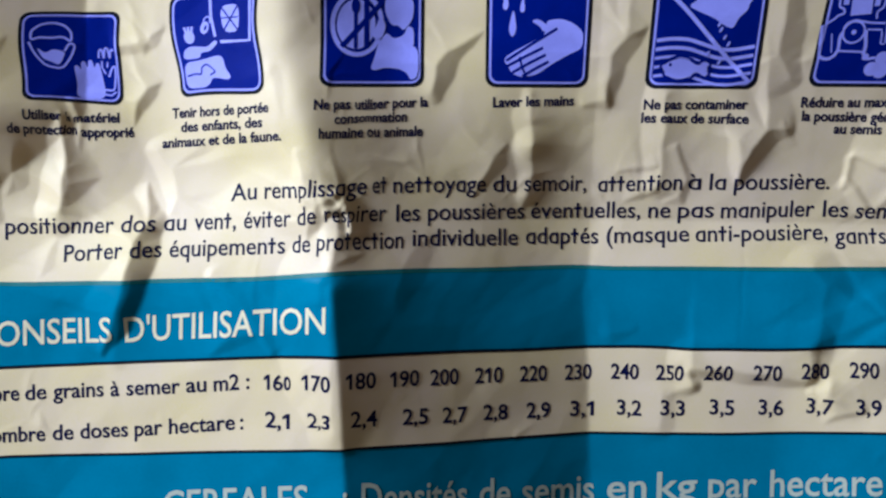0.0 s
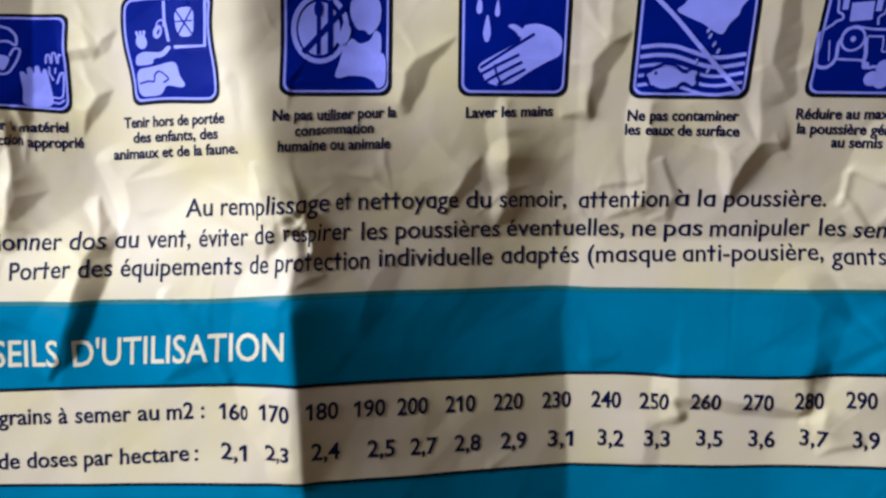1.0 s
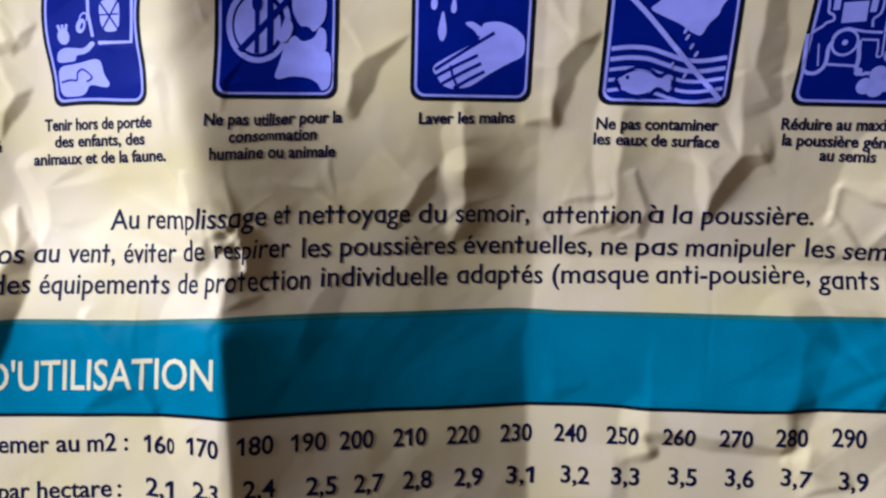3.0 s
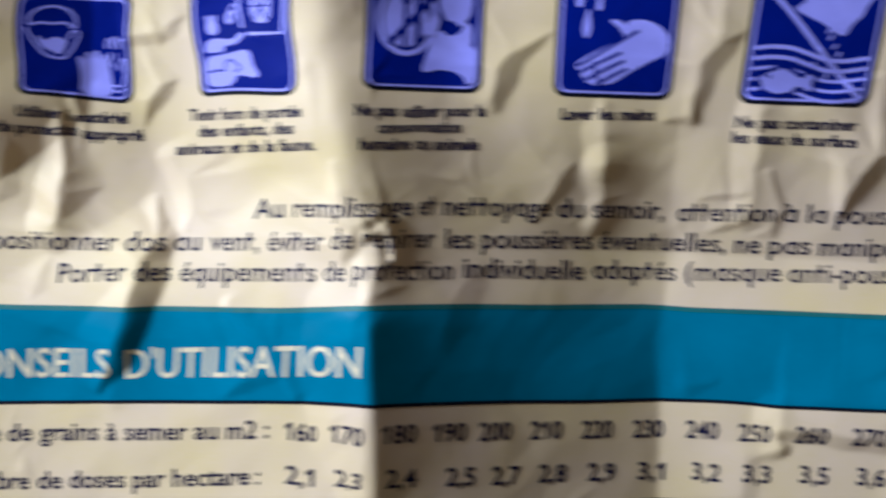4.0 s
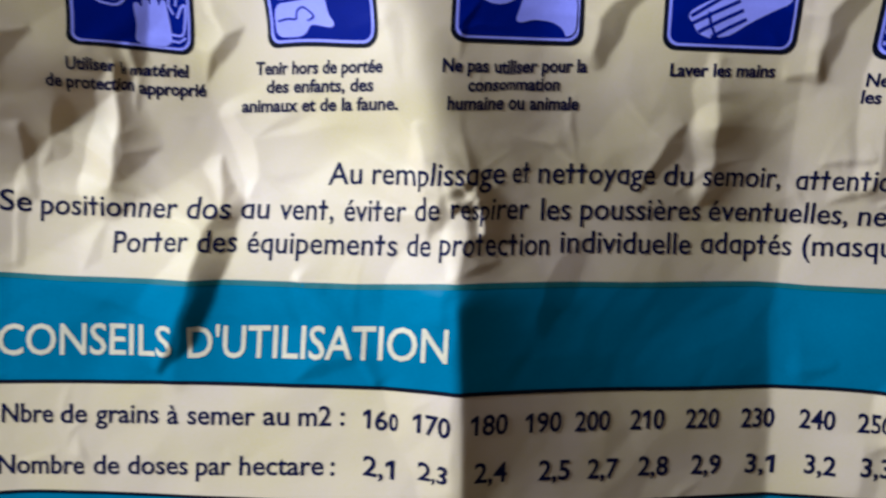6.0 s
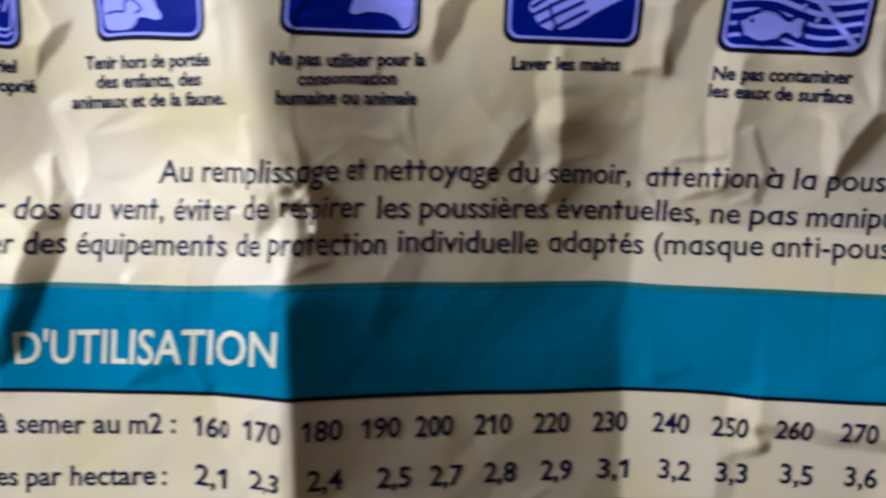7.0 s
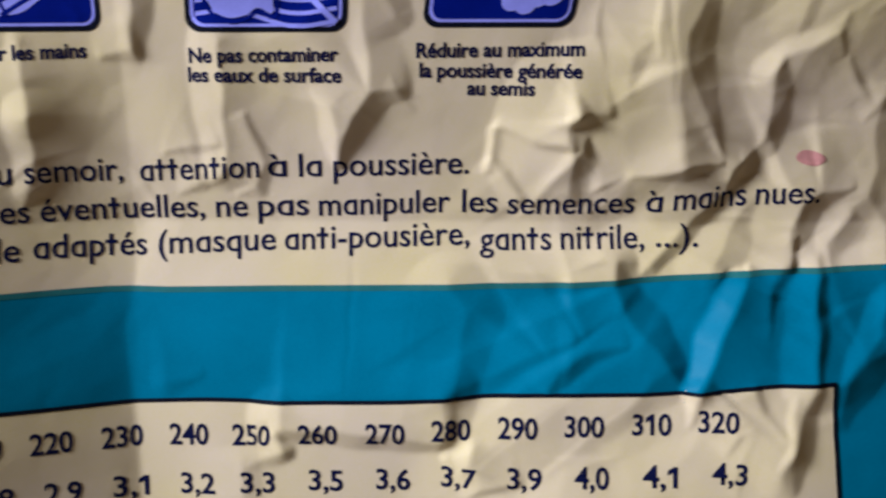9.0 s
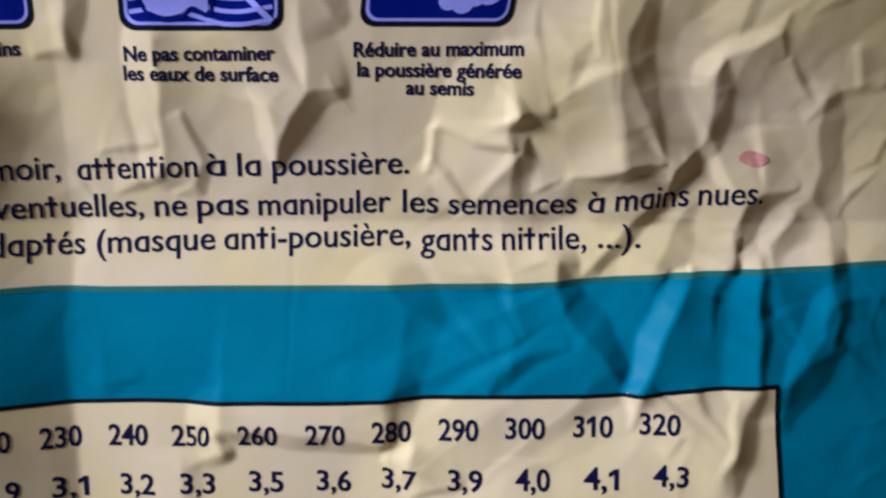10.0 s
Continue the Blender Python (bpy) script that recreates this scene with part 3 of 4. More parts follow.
def letter(c, weight):
    """The meshes of one round-hand letter (an a has one storey) and its advance."""
    if (c, weight) not in LETTERS:
        low = max(v.co.y for v in glyphs("x", weight).vertices)
        stem = [v.co.x for v in glyphs("l", weight).vertices]
        thick = max(stem) - min(stem)
        if c == "t":  # a plain cross
            w, up, arm = thick, 0.93 * CAP, 0.12
            meshes = [outline_mesh([(arm, 0), (arm + w, 0), (arm + w, low - w), (2 * arm + w, low - w), (2 * arm + w, low), (arm + w, low),
                                    (arm + w, up), (arm, up), (arm, low), (0, low), (0, low - w), (arm, low - w)])]
            step = 2 * arm + w + 0.05 + right_end(glyphs("l", weight))
        elif c == "1":  # an upright with a flag
            w = 1.1 * thick
            meshes = [outline_mesh([(0.2, 0), (0.2 + w, 0), (0.2 + w, CAP), (0.2 + 0.25 * w, CAP), (0.04, CAP - 0.13), (0.04, CAP - 0.13 - 1.1 * w), (0.2, CAP - 1.35 * w)])]
            step = 0.2 + w + 0.14 + right_end(glyphs("l", weight))
        elif c in "aà":
            meshes = [clipped(glyphs("d", weight), low + 0.01, False)]
            if c == "à":
                meshes.append(clipped(glyphs("à", weight), low + 0.05, True))
            step = right_end(glyphs("dl", weight))
        else:
            meshes, step = [glyphs(c, weight)], right_end(glyphs(c + "l", weight))
        LETTERS[c, weight] = meshes, step - right_end(glyphs("l", weight))
    return LETTERS[c, weight]


def set_word(bm, word, x0, z0, x1, z1, cap, weight, round_hand=False):
    """One word from the start of its baseline to its end."""
    n, pen = len(bm.verts), 0.0
    for c in word if round_hand else [word]:
        meshes, step = letter(c, weight) if round_hand else ([glyphs(word, weight)], 0.0)
        for me in meshes:
            k = len(bm.verts)
            bm.from_mesh(me)
            bm.verts.ensure_lookup_table()
            for v in bm.verts[k:]:
                v.co.x += pen
        pen += step
    xs_ = [v.co.x for v in bm.verts[n:]]
    left, wide = min(xs_), max(xs_) - min(xs_)
    for v in bm.verts[n:]:
        k = (v.co.x - left) / wide
        v.co = (x0 + (x1 - x0) * k, z0 + (z1 - z0) * k + v.co.y / CAP * cap, 0)


def text_line(label, words, cap, material_, weight, layer=1.2):
    bm = bmesh.new()
    for word, x0, z0, x1, z1 in words:
        set_word(bm, word, x0, z0, x1, z1, cap, weight, label == "small print line")
    return drape("text_line", bm, material_, sack, layer, label)


text_line("small print line", [("Au", -0.0753, 0.5654, -0.0656, 0.5664),
     ("remplissage", -0.0626, 0.5666, -0.0268, 0.5689),
     ("et", -0.0248, 0.5691, -0.0201, 0.5693),
     ("nettoyage", -0.0177, 0.5692, 0.0152, 0.5699),
     ("du", 0.0177, 0.5698, 0.0261, 0.57),
     ("semoir,", 0.0291, 0.5701, 0.052, 0.5704),
     ("attention", 0.0563, 0.5701, 0.0864, 0.5713),
     ("à", 0.0886, 0.5714, 0.0933, 0.5715),
     ("la", 0.0964, 0.5714, 0.1021, 0.5716),
     ("poussière.", 0.1051, 0.5716, 0.1391, 0.5724)], 0.0059, ink, 0.008)
text_line("small print line", [("Se", -0.1698, 0.5527, -0.1609, 0.5526),
     ("positionner", -0.1582, 0.552, -0.118, 0.5533),
     ("dos", -0.1152, 0.5535, -0.1028, 0.5542),
     ("au", -0.1001, 0.5542, -0.0918, 0.5548),
     ("vent,", -0.0887, 0.5549, -0.073, 0.5559),
     ("éviter", -0.07, 0.556, -0.0527, 0.5574),
     ("de", -0.0503, 0.5577, -0.0439, 0.5587),
     ("respirer", -0.041, 0.5593, -0.0199, 0.5595),
     ("les", -0.0165, 0.5593, -0.0083, 0.5596),
     ("poussières", -0.0055, 0.5597, 0.0294, 0.5602),
     ("éventuelles,", 0.0318, 0.5602, 0.0721, 0.5608),
     ("ne", 0.075, 0.5608, 0.083, 0.561),
     ("pas", 0.0857, 0.561, 0.0986, 0.5614),
     ("manipuler", 0.1012, 0.5612, 0.1345, 0.5624),
     ("les", 0.1376, 0.5624, 0.1465, 0.5622),
     ("semences", 0.1491, 0.5619, 0.1812, 0.5624),
     ("à", 0.184, 0.5626, 0.188, 0.5628),
     ("mains", 0.1908, 0.5632, 0.2096, 0.5645),
     ("nues.", 0.2121, 0.5646, 0.2286, 0.565)], 0.0059, ink, 0.008)
text_line("small print line", [("Porter", -0.136, 0.5426, -0.1138, 0.5446),
     ("des", -0.111, 0.5447, -0.1004, 0.5451),
     ("équipements", -0.0974, 0.5451, -0.0547, 0.548),
     ("de", -0.052, 0.5483, -0.0456, 0.5489),
     ("protection", -0.0433, 0.5495, -0.0139, 0.5502),
     ("individuelle", -0.0107, 0.5508, 0.027, 0.5507),
     ("adaptés", 0.03, 0.5511, 0.057, 0.5511),
     ("(masque", 0.06, 0.5513, 0.09, 0.5525),
     ("anti-pousière,", 0.0923, 0.5524, 0.1395, 0.5541),
     ("gants", 0.1421, 0.5527, 0.1603, 0.553),
     ("nitrile,", 0.1627, 0.5531, 0.184, 0.5534),
     ("...).", 0.1869, 0.5538, 0.1978, 0.5537)], 0.0059, ink, 0.008)
text_line("section heading", [("CONSEILS", -0.1694, 0.5108, -0.1172, 0.5148),
     ("D'UTILISATION", -0.1127, 0.5147, -0.0395, 0.5218)], 0.0088, cream_ink, 0.010, 2.2)
text_line("table row title", [("Nbre", -0.168, 0.4911, -0.1528, 0.492),
     ("de", -0.1506, 0.492, -0.1427, 0.4929),
     ("grains", -0.1401, 0.493, -0.1211, 0.4947),
     ("à", -0.1185, 0.4948, -0.1152, 0.4952),
     ("semer", -0.1125, 0.4954, -0.0925, 0.4973),
     ("au", -0.0902, 0.4977, -0.0827, 0.4985),
     ("m2", -0.08, 0.4987, -0.0707, 0.4999),
     (":", -0.0681, 0.5003, -0.0669, 0.5005)], 0.0055, ink, 0.014, 3.2)
text_line("table row title", [("Nombre", -0.169, 0.4757, -0.1433, 0.4774),
     ("de", -0.1405, 0.4777, -0.1327, 0.4784),
     ("doses", -0.1301, 0.4787, -0.1121, 0.4805),
     ("par", -0.1096, 0.4807, -0.0993, 0.482),
     ("hectare", -0.0968, 0.4822, -0.0723, 0.4855),
     (":", -0.0704, 0.4857, -0.0692, 0.4859)], 0.0055, ink, 0.014, 3.2)
text_line("table title", [("CEREALES", -0.099, 0.4513, -0.0458, 0.4578),
     (":", -0.0333, 0.4597, -0.0319, 0.4597),
     ("Densités", -0.027, 0.4592, 0.0099, 0.4577),
     ("de", 0.0144, 0.4577, 0.0257, 0.457),
     ("semis", 0.0299, 0.457, 0.057, 0.4562),
     ("en", 0.0617, 0.4568, 0.076, 0.4578),
     ("kg", 0.0797, 0.458, 0.0943, 0.4588),
     ("par", 0.0983, 0.4592, 0.1158, 0.4598),
     ("hectare", 0.1205, 0.4601, 0.1581, 0.4637)], 0.0098, grey_ink, 0.012, 2.2)
text_line("pictogram caption", [("Utiliser", -0.1503, 0.5934, -0.138, 0.5935),
     ("le", -0.1365, 0.5932, -0.1348, 0.5929),
     ("matériel", -0.1332, 0.5927, -0.1175, 0.5928)], 0.0034, ink, 0.028)
text_line("pictogram caption", [("de", -0.1557, 0.5886, -0.1515, 0.5885),
     ("protection", -0.1504, 0.5884, -0.1322, 0.5878),
     ("approprié", -0.1308, 0.5874, -0.1123, 0.5877)], 0.0034, ink, 0.028)
text_line("pictogram caption", [("Tenir hors de portée", -0.0977, 0.5945, -0.0611, 0.5967)], 0.0034, ink, 0.028)
text_line("pictogram caption", [("des enfants, des", -0.0944, 0.5896, -0.0634, 0.5916)], 0.0034, ink, 0.028)
text_line("pictogram caption", [("animaux et de la faune.", -0.1016, 0.5838, -0.0564, 0.587)], 0.0034, ink, 0.028)
text_line("pictogram caption", [("Ne pas utiliser pour la", -0.045, 0.5976, -0.006, 0.5997)], 0.0034, ink, 0.028)
text_line("pictogram caption", [("consommation", -0.038, 0.5928, -0.0133, 0.5944)], 0.0034, ink, 0.028)
text_line("pictogram caption", [("humaine ou animale", -0.0432, 0.5877, -0.0077, 0.5894)], 0.0034, ink, 0.028)
text_line("pictogram caption", [("Laver les mains", 0.017, 0.5999, 0.0461, 0.6011)], 0.0034, ink, 0.028)
text_line("pictogram caption", [("Ne pas contaminer", 0.0708, 0.5999, 0.1069, 0.6004)], 0.0034, ink, 0.028)
text_line("pictogram caption", [("les eaux de surface", 0.0703, 0.5953, 0.1076, 0.5953)], 0.0034, ink, 0.028)
text_line("pictogram caption", [("Réduire au maximum", 0.1257, 0.6013, 0.1662, 0.6019)], 0.0034, ink, 0.028)
text_line("pictogram caption", [("la poussière générée", 0.1265, 0.5966, 0.1658, 0.5965)], 0.0034, ink, 0.028)
text_line("pictogram caption", [("au semis", 0.1382, 0.5923, 0.1546, 0.5922)], 0.0034, ink, 0.028)

for digits, x, z in (
    ("160", -0.0567, 0.5031),
    ("170", -0.0428, 0.5042),
    ("180", -0.0274, 0.5051),
    ("190", -0.0126, 0.5049),
    ("200", 0.0012, 0.5047),
    ("210", 0.017, 0.5046),
    ("220", 0.0333, 0.5045),
    ("230", 0.05, 0.5044),
    ("240", 0.067, 0.5048),
    ("250", 0.0832, 0.5048),
    ("260", 0.1003, 0.5053),
    ("270", 0.1176, 0.5058),
    ("280", 0.1345, 0.5069),
    ("290", 0.1515, 0.5078),
    ("300", 0.1684, 0.5084),
    ("310", 0.1856, 0.509),
    ("320", 0.2022, 0.5102),
):
    bm = bmesh.new()
    set_word(bm, digits, x - 0.0050, z - 0.0026, x + 0.0050, z - 0.0026, 0.0054, 0.018, True)
    drape("number", bm, ink, table, 3.2, "grain count " + digits)
for digits, x, z in (
    ("2,1", -0.0568, 0.4895),
    ("2,3", -0.0419, 0.4905),
    ("2,4", -0.0263, 0.4914),
    ("2,5", -0.0088, 0.491),
    ("2,7", 0.0051, 0.4907),
    ("2,8", 0.0197, 0.4908),
    ("2,9", 0.0354, 0.4907),
    ("3,1", 0.0517, 0.4906),
    ("3,2", 0.0689, 0.4912),
    ("3,3", 0.0845, 0.4916),
    ("3,5", 0.1022, 0.4923),
    ("3,6", 0.1197, 0.4927),
    ("3,7", 0.1365, 0.4939),
    ("3,9", 0.1533, 0.4942),
    ("4,0", 0.1704, 0.4949),
    ("4,1", 0.1877, 0.4955),
    ("4,3", 0.2052, 0.4966),
):
    bm = bmesh.new()
    set_word(bm, digits, x - 0.0044, z - 0.0022, x + 0.0044, z - 0.0024, 0.0054, 0.018, True)
    drape("number", bm, ink, table, 3.2, "dose count " + digits)


# ---- pictograms ----
def eased(points, closed):
    """The same outline with its corners cut off a little, as ink rounds them."""
    for _ in range(2):
        ring = list(zip(points, points[1:] + points[:1])) if closed else list(zip(points, points[1:]))
        cut = [((a + (c - a) * k), (b + (d - b) * k)) for (a, b), (c, d) in ring for k in (0.2, 0.8)]
        points = cut if closed else [points[0]] + cut[1:-1] + [points[-1]]
    return points


class Sign:
    """A rounded blue square print; its drawing is in units of its own sides, u to the right and v up."""

    def __init__(self, label, tl, tr, br, bl, wave=0.0):
        self.q, self.wave = [Vector(p) for p in (tl, tr, br, bl)], wave
        bm = bmesh.new()
        self.shape(bm, self.rounded(0, 0, 1, 1, 0.1))
        self.ob = drape("pictogram", bm, black, sack, 1, label)
        bm = bmesh.new()
        self.shape(bm, self.rounded(0.034, 0.034, 0.966, 0.966, 0.085))
        drape("border", bm, lilac, self.ob, 1.6, "lavender border line")
        bm = bmesh.new()
        self.shape(bm, self.rounded(0.056, 0.056, 0.944, 0.944, 0.068))
        drape("ground", bm, blue, self.ob, 2.2, "deep blue printed ground")

    def at(self, u, v):
        tl, tr, br, bl = self.q
        p = (bl * (1 - u) + br * u) * (1 - v) + (tl * (1 - u) + tr * u) * v
        p = p + Vector((self.wave * math.sin(v * 6.0 + 0.6), 0.5 * self.wave * math.sin(u * 5.0)))
        return (p.x, p.y, 0)

    @staticmethod
    def rounded(u0, v0, u1, v1, r, n=6):
        out = []
        for cu, cv, a0 in ((u1 - r, v1 - r, 0), (u0 + r, v1 - r, 90), (u0 + r, v0 + r, 180), (u1 - r, v0 + r, 270)):
            out += [(cu + r * math.cos(radians(a0 + 90 * i / n)), cv + r * math.sin(radians(a0 + 90 * i / n))) for i in range(n + 1)]
        dense = []
        for (a, b), (c, d) in zip(out, out[1:] + out[:1]):
            k = max(1, int(math.hypot(c - a, d - b) / 0.08))
            dense += [(a + (c - a) * i / k, b + (d - b) * i / k) for i in range(k)]
        return dense

    def shape(self, bm, outline):
        bm.faces.new([bm.verts.new(self.at(*p)) for p in outline])

    def fill(self, outline, paint=None, layer=4, name="symbol"):
        bm = bmesh.new()
        self.shape(bm, eased(outline, True) if len(outline) < 20 else outline)
        return drape(name, bm, paint or lilac, self.ob, 0.8 + 0.5 * layer)

    def line(self, points, width, paint=None, layer=4, closed=False, name="symbol"):
        """A stroke of even width through points."""
        bm = bmesh.new()
        pts = [Vector(p) for p in (eased(points, closed) if 3 < len(points) < 14 else points)]
        if closed:
            pts = pts + pts[:1]
        rim = []
        for i, p in enumerate(pts):
            a = pts[i - 1] if i else (pts[-2] if closed else p)
            b = pts[i + 1] if i + 1 < len(pts) else (pts[1] if closed else p)
            d = (b - a).normalized()
            n = Vector((-d.y, d.x)) * width / 2
            rim.append((bm.verts.new(self.at(*(p + n))), bm.verts.new(self.at(*(p - n)))))
        for (a, b), (c, d) in zip(rim, rim[1:]):
            bm.faces.new((a, b, d, c))
        return drape(name, bm, paint or lilac, self.ob, 0.8 + 0.5 * layer)


def oval(u, v, a, b, turn=0.0, n=22, start=0.0, end=360.0):
    c, s = math.cos(radians(turn)), math.sin(radians(turn))
    steps = n if end - start >= 360 else n + 1
    ring = []
    for i in range(steps):
        w = radians(start + (end - start) * i / n)
        ring.append((u + a * math.cos(w) * c - b * math.sin(w) * s, v + a * math.cos(w) * s + b * math.sin(w) * c))
    return ring


# goggles, dust mask and gloves
s = Sign("blue pictogram of goggles, dust mask and gloves", (-0.1507, 0.6308), (-0.1168, 0.6328), (-0.1163, 0.5992), (-0.1507, 0.6002), 0.0006)
s.line([(0.12, 0.68), (0.12, 0.78), (0.2, 0.85), (0.32, 0.875), (0.44, 0.845), (0.51, 0.77), (0.51, 0.66), (0.43, 0.72), (0.32, 0.7), (0.2, 0.71)], 0.024, closed=True)
s.line([(0.10, 0.66), (0.15, 0.52), (0.24, 0.39), (0.40, 0.36), (0.50, 0.5), (0.55, 0.63), (0.49, 0.65), (0.44, 0.56)], 0.022)
s.fill([(0.17, 0.6), (0.25, 0.53), (0.33, 0.58), (0.45, 0.55), (0.41, 0.46), (0.37, 0.4), (0.29, 0.44), (0.22, 0.47)])
s.fill([(0.52, 0.05), (0.53, 0.22), (0.51, 0.4), (0.55, 0.41), (0.58, 0.36), (0.585, 0.45), (0.625, 0.46), (0.645, 0.38), (0.66, 0.475), (0.7, 0.475), (0.715, 0.38), (0.74, 0.45), (0.775, 0.44), (0.79, 0.3), (0.83, 0.05)])
s.line([(0.77, 0.5), (0.78, 0.58), (0.81, 0.6), (0.825, 0.48), (0.84, 0.61), (0.87, 0.61), (0.885, 0.48), (0.9, 0.6), (0.93, 0.58)], 0.02)
s.line([(0.80, 0.47), (0.795, 0.40), (0.83, 0.33)], 0.018)
s.line([(0.86, 0.46), (0.85, 0.40)], 0.016)
s.line([(0.80, 0.11), (0.88, 0.10), (0.93, 0.14)], 0.02)
s.line([(0.86, 0.3), (0.9, 0.4), (0.935, 0.42), (0.93, 0.3), (0.91, 0.15), (0.81, 0.16)], 0.02)

# keep under lock: cupboard, small figure, duck
s = Sign("blue pictogram of a locked cupboard, figure and duck", (-0.0985, 0.6378), (-0.0655, 0.6395), (-0.0636, 0.6036), (-0.0950, 0.6016), 0.0010)
s.line([(0.46, 0.93), (0.48, 0.75), (0.51, 0.56)], 0.03)
s.line([(0.56, 0.51), (0.9, 0.52), (0.91, 0.93)], 0.03)
s.fill([(0.58, 0.86), (0.8, 0.88), (0.8, 0.61), (0.62, 0.6)])
s.line([(0.62, 0.62), (0.78, 0.86)], 0.016, blue, 5)
s.line([(0.60, 0.84), (0.78, 0.63)], 0.016, blue, 5)
s.line([(0.6, 0.74), (0.79, 0.75)], 0.012, blue, 5)
s.fill(oval(0.4, 0.65, 0.045, 0.065, -30))
s.line(oval(0.43, 0.71, 0.035, 0.05, -30, 14), 0.014)
s.fill(oval(0.41, 0.65, 0.012, 0.03, -30), blue, 5)
s.fill(oval(0.21, 0.57, 0.06, 0.065))
for u in (0.165, 0.21, 0.255):
    s.line([(0.21 + 0.6 * (u - 0.21), 0.61), (u, 0.67)], 0.026)
s.fill([(0.09, 0.36), (0.12, 0.45), (0.2, 0.48), (0.3, 0.47), (0.4, 0.46), (0.5, 0.53), (0.53, 0.5), (0.42, 0.42), (0.3, 0.41), (0.29, 0.36)])
s.fill([(0.08, 0.08), (0.08, 0.33), (0.3, 0.34), (0.5, 0.38), (0.55, 0.36), (0.56, 0.25), (0.62, 0.17), (0.58, 0.14), (0.4, 0.17), (0.36, 0.1), (0.3, 0.07)])
s.line([(0.1, 0.2), (0.2, 0.215), (0.27, 0.2), (0.28, 0.27), (0.34, 0.3), (0.4, 0.26), (0.44, 0.22), (0.37, 0.19)], 0.016, blue, 5)

# not for eating: struck-out plate beside a plain round head shape
s = Sign("blue pictogram of a struck-out plate and round profile", (-0.0438, 0.6404), (-0.0078, 0.6432), (-0.0076, 0.6066), (-0.0434, 0.6056))
s.line(oval(0.35, 0.62, 0.235, 0.3, 0, 32), 0.045)
s.fill(oval(0.34, 0.62, 0.185, 0.245, 0, 28))
s.line([(0.2, 0.4), (0.6, 0.84)], 0.05, blue, 5)
s.line([(0.335, 0.38), (0.335, 0.86)], 0.035, blue, 5)
s.line([(0.44, 0.38), (0.44, 0.88)], 0.05, blue, 5)
s.fill(oval(0.335, 0.8, 0.04, 0.075), blue, 6)
s.fill([(0.62, 0.72), (0.615, 0.84), (0.66, 0.91), (0.76, 0.935), (0.86, 0.9), (0.9, 0.8), (0.89, 0.66), (0.83, 0.58), (0.79, 0.55), (0.75, 0.6), (0.68, 0.6)], None, 6)
s.fill([(0.49, 0.5), (0.54, 0.62), (0.57, 0.7), (0.63, 0.61), (0.6, 0.5), (0.54, 0.46)], None, 6)
s.fill([(0.55, 0.4), (0.6, 0.5), (0.64, 0.53), (0.7, 0.47), (0.8, 0.5), (0.84, 0.6), (0.9, 0.56), (0.9, 0.36), (0.7, 0.36)], None, 6)
s.fill([(0.48, 0.18), (0.52, 0.3), (0.55, 0.42), (0.57, 0.47), (0.68, 0.43), (0.78, 0.4), (0.945, 0.39), (0.945, 0.1), (0.87, 0.06), (0.84, 0.13), (0.76, 0.175), (0.62, 0.19), (0.52, 0.16)], None, 6)

# wash: drops over a hand, drawn as a plain shape
s = Sign("blue pictogram of water drops over a hand", (0.0140, 0.6434), (0.0508, 0.6438), (0.0505, 0.6073), (0.0142, 0.6069))
for u, v, k in ((0.185, 0.83, 0.1), (0.255, 0.62, 0.14), (0.345, 0.79, 0.085)):
    s.fill([(u + 0.005, v + k), (u + 0.035 * k / 0.1 * 0.8, v - k * 0.4), (u + 0.02, v - k * 0.85), (u, v - k), (u - 0.022, v - k * 0.85), (u - 0.034 * k / 0.1 * 0.8, v - k * 0.4)])
s.fill([(0.93, 0.37), (0.93, 0.52), (0.84, 0.6), (0.72, 0.645), (0.6, 0.635), (0.57, 0.6), (0.66, 0.57), (0.68, 0.53), (0.58, 0.5), (0.38, 0.4), (0.2, 0.3), (0.18, 0.25), (0.22, 0.2), (0.26, 0.13), (0.34, 0.1), (0.38, 0.1), (0.5, 0.12), (0.64, 0.22), (0.8, 0.31)])
s.fill([(0.43, 0.63), (0.5, 0.645), (0.57, 0.6), (0.66, 0.56), (0.55, 0.52), (0.52, 0.57)])
for a, b in (((0.2, 0.255), (0.68, 0.555)), ((0.2, 0.195), (0.55, 0.375)), ((0.26, 0.14), (0.58, 0.31)), ((0.36, 0.105), (0.61, 0.245))):
    s.line([a, ((a[0] + b[0]) / 2, (a[1] + b[1]) / 2 + 0.005), b], 0.026, blue, 5)
s.line([(0.33, 0.29), (0.35, 0.2), (0.4, 0.1)], 0.02, blue, 5)

# keep out of water: fish, waves and a struck-out spill
s = Sign("blue pictogram of a fish in water under a struck-out spill", (0.0716, 0.6440), (0.1107, 0.6434), (0.1092, 0.6073), (0.0705, 0.6071))
for k in range(5):
    v = 0.445 - 0.082 * k
    s.line([(0.065, v), (0.2, v + 0.02), (0.35, v + 0.015), (0.5, v - 0.035), (0.62, v - 0.075), (0.75, v - 0.08), (0.935, v - 0.045)], 0.034 if k < 2 else 0.028)
s.fill([(0.14, 0.2), (0.19, 0.25), (0.28, 0.285), (0.37, 0.27), (0.45, 0.215), (0.54, 0.255), (0.55, 0.1), (0.45, 0.165), (0.38, 0.105), (0.28, 0.085), (0.19, 0.12)], None, 6)
s.line([(0.11, 0.205), (0.19, 0.275), (0.28, 0.31), (0.38, 0.29), (0.45, 0.24), (0.565, 0.29), (0.57, 0.07), (0.45, 0.14), (0.38, 0.08), (0.28, 0.06), (0.18, 0.1)], 0.022, blue, 5, True)
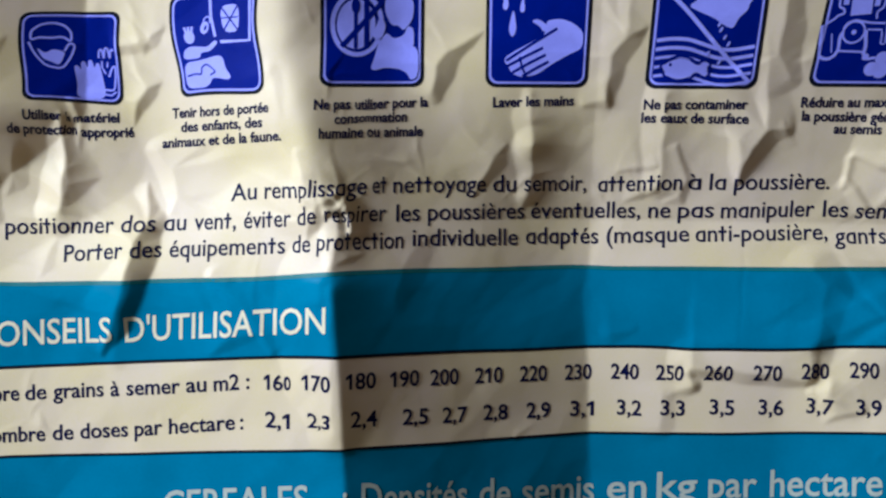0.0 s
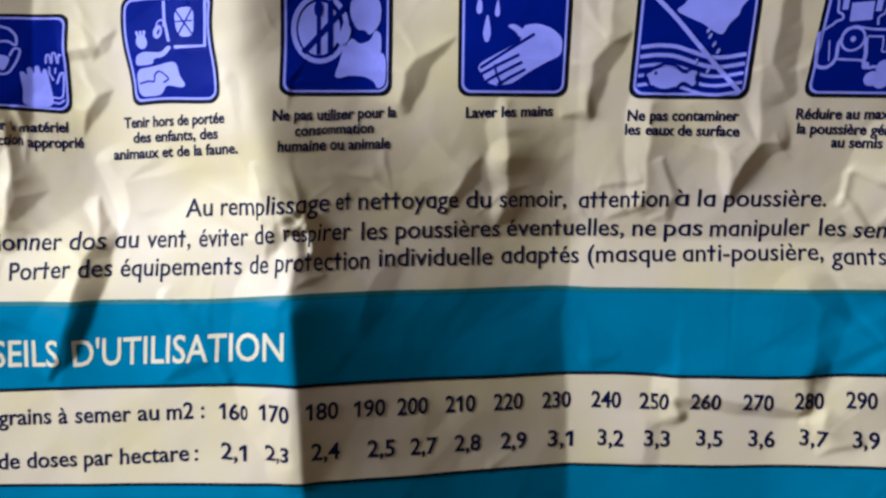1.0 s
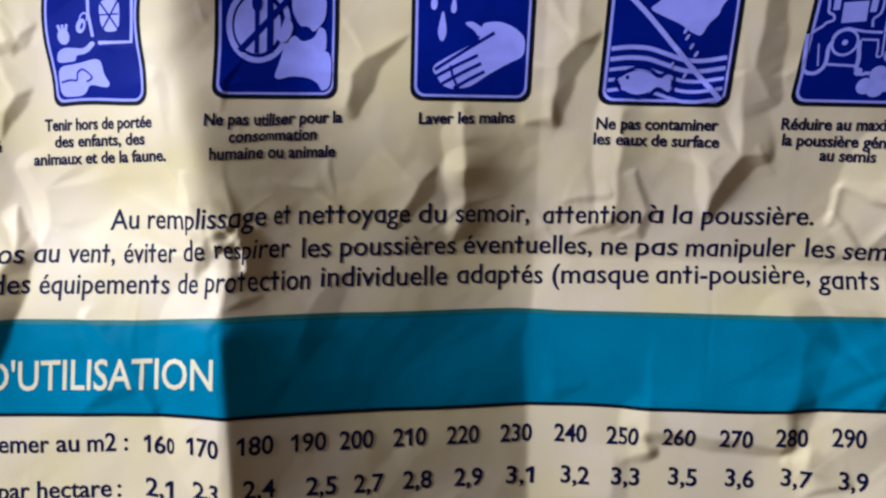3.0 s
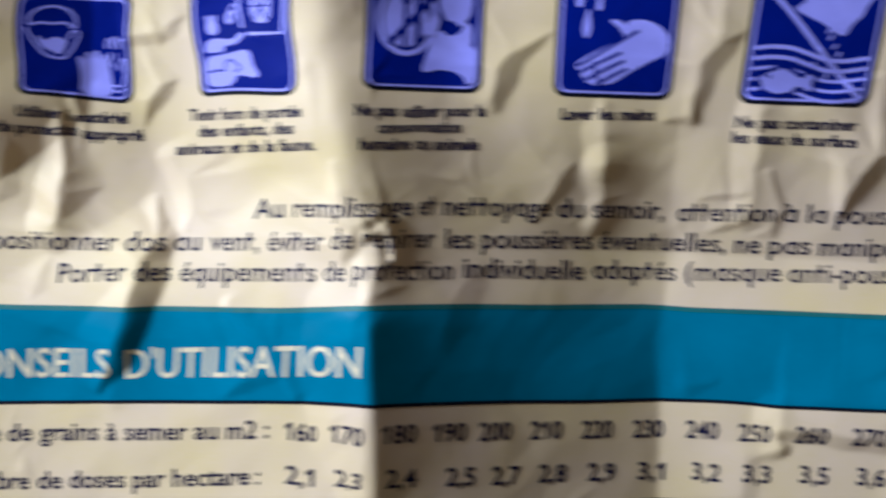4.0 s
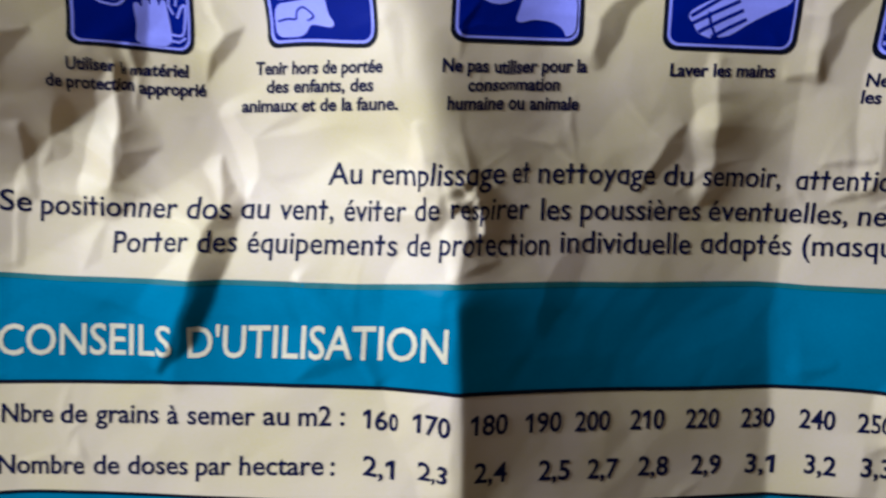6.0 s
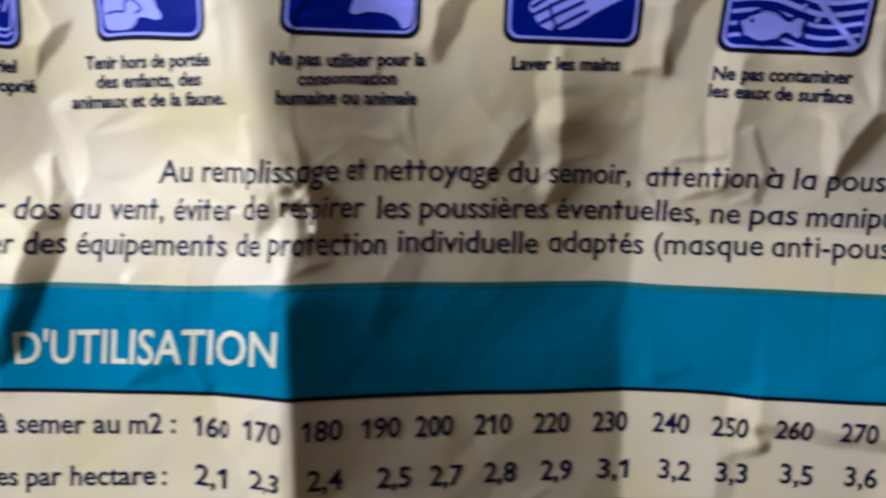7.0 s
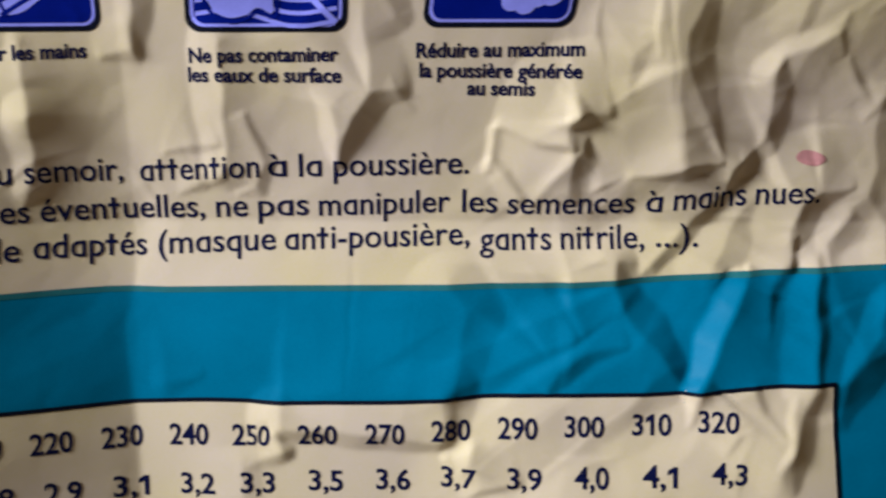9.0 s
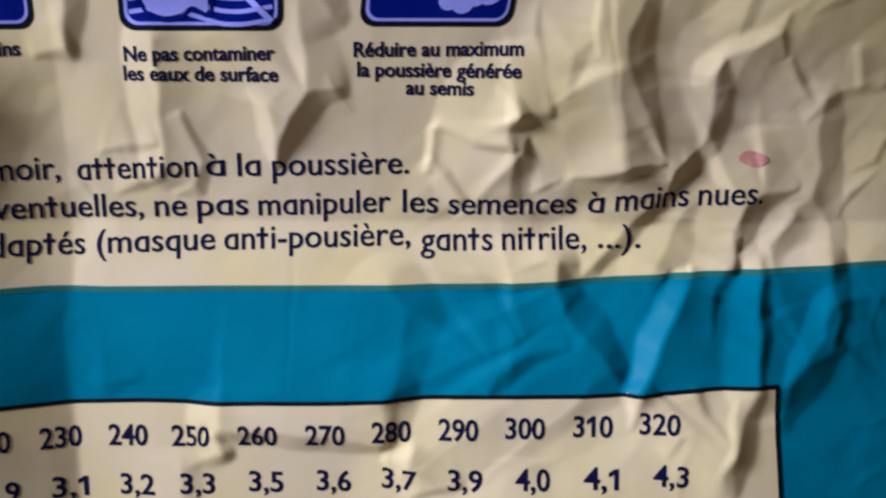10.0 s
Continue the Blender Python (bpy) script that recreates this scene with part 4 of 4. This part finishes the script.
s.fill(oval(0.21, 0.225, 0.013, 0.016), blue, 7)
s.fill([(0.42, 0.94), (0.40, 0.83), (0.31, 0.76), (0.44, 0.7), (0.56, 0.65), (0.62, 0.6), (0.72, 0.555), (0.76, 0.66), (0.83, 0.73), (0.84, 0.8), (0.93, 0.92), (0.9, 0.94)], None, 5)
s.line([(0.08, 0.93), (0.3, 0.73), (0.6, 0.4), (0.93, 0.06)], 0.038, None, 8)
for u, v in ((0.62, 0.55), (0.66, 0.48), (0.7, 0.42), (0.53, 0.33), (0.64, 0.25), (0.6, 0.6)):
    s.fill(oval(u, v, 0.012, 0.028, -25, 10), None, 7)

# keep dust down: tractor and dust cloud
s = Sign("blue pictogram of a tractor raising dust", (0.1310, 0.6445), (0.1682, 0.6440), (0.1630, 0.6086), (0.1270, 0.6084))
s.line([(0.326, 0.832), (0.343, 0.674)], 0.19)
s.line([(0.177, 0.875), (0.186, 0.763)], 0.05)
s.line([(0.467, 0.86), (0.47, 0.757)], 0.05)
s.line([(0.099, 0.915), (0.124, 0.798), (0.129, 0.742), (0.179, 0.725), (0.191, 0.683), (0.133, 0.663), (0.114, 0.634), (0.076, 0.61), (0.035, 0.571)], 0.02)
s.line([(0.099, 0.915), (0.11, 0.966), (0.315, 0.977), (0.494, 0.978), (0.538, 0.857), (0.539, 0.745), (0.484, 0.706), (0.5, 0.641)], 0.02)
s.line([(0.012, 0.571), (0.043, 0.3)], 0.032)
s.line([(0.035, 0.296), (0.082, 0.264), (0.144, 0.261), (0.194, 0.3), (0.213, 0.357), (0.198, 0.473), (0.223, 0.521)], 0.03)
s.line([(0.215, 0.539), (0.238, 0.596), (0.309, 0.626), (0.377, 0.614), (0.454, 0.603), (0.591, 0.602)], 0.02)
s.line([(0.611, 0.598), (0.637, 0.416)], 0.016)
s.line([(0.633, 0.411), (0.592, 0.406), (0.589, 0.476), (0.575, 0.531)], 0.014)
s.line([(0.578, 0.541), (0.441, 0.541)], 0.016)
s.line([(0.428, 0.536), (0.439, 0.471), (0.462, 0.388), (0.458, 0.303)], 0.034)
s.line([(0.486, 0.276), (0.521, 0.263), (0.552, 0.278), (0.581, 0.274)], 0.026)
s.line([(0.221, 0.338), (0.453, 0.331)], 0.02)
s.line([(0.118, 0.499), (0.153, 0.322)], 0.012)
s.line([(0.69, 0.712), (0.698, 0.61)], 0.2)
s.line(oval(0.318, 0.514, 0.1, 0.1), 0.02, closed=True)
s.fill(oval(0.318, 0.514, 0.023, 0.023))
s.fill(oval(0.485, 0.286, 0.033, 0.033))
for u, v, r in ((0.57, 0.171, 0.07), (0.658, 0.155, 0.075), (0.652, 0.272, 0.07), (0.727, 0.218, 0.094), (0.819, 0.23, 0.094), (0.711, 0.423, 0.061)):
    s.fill(oval(u, v, r, r * 0.95), None, 5)

# a small pink stain in the blank corner
bm = bmesh.new()
cx, cz = 0.2252, 0.5765
bm.faces.new([bm.verts.new((cx + a * (1 + 0.15 * math.sin(7 * i)), cz + b, 0)) for i, (a, b) in enumerate(oval(0, 0, 0.0038, 0.0019, -15, 16))])
drape("stain", bm, stain, sack, 1, "small pink stain")
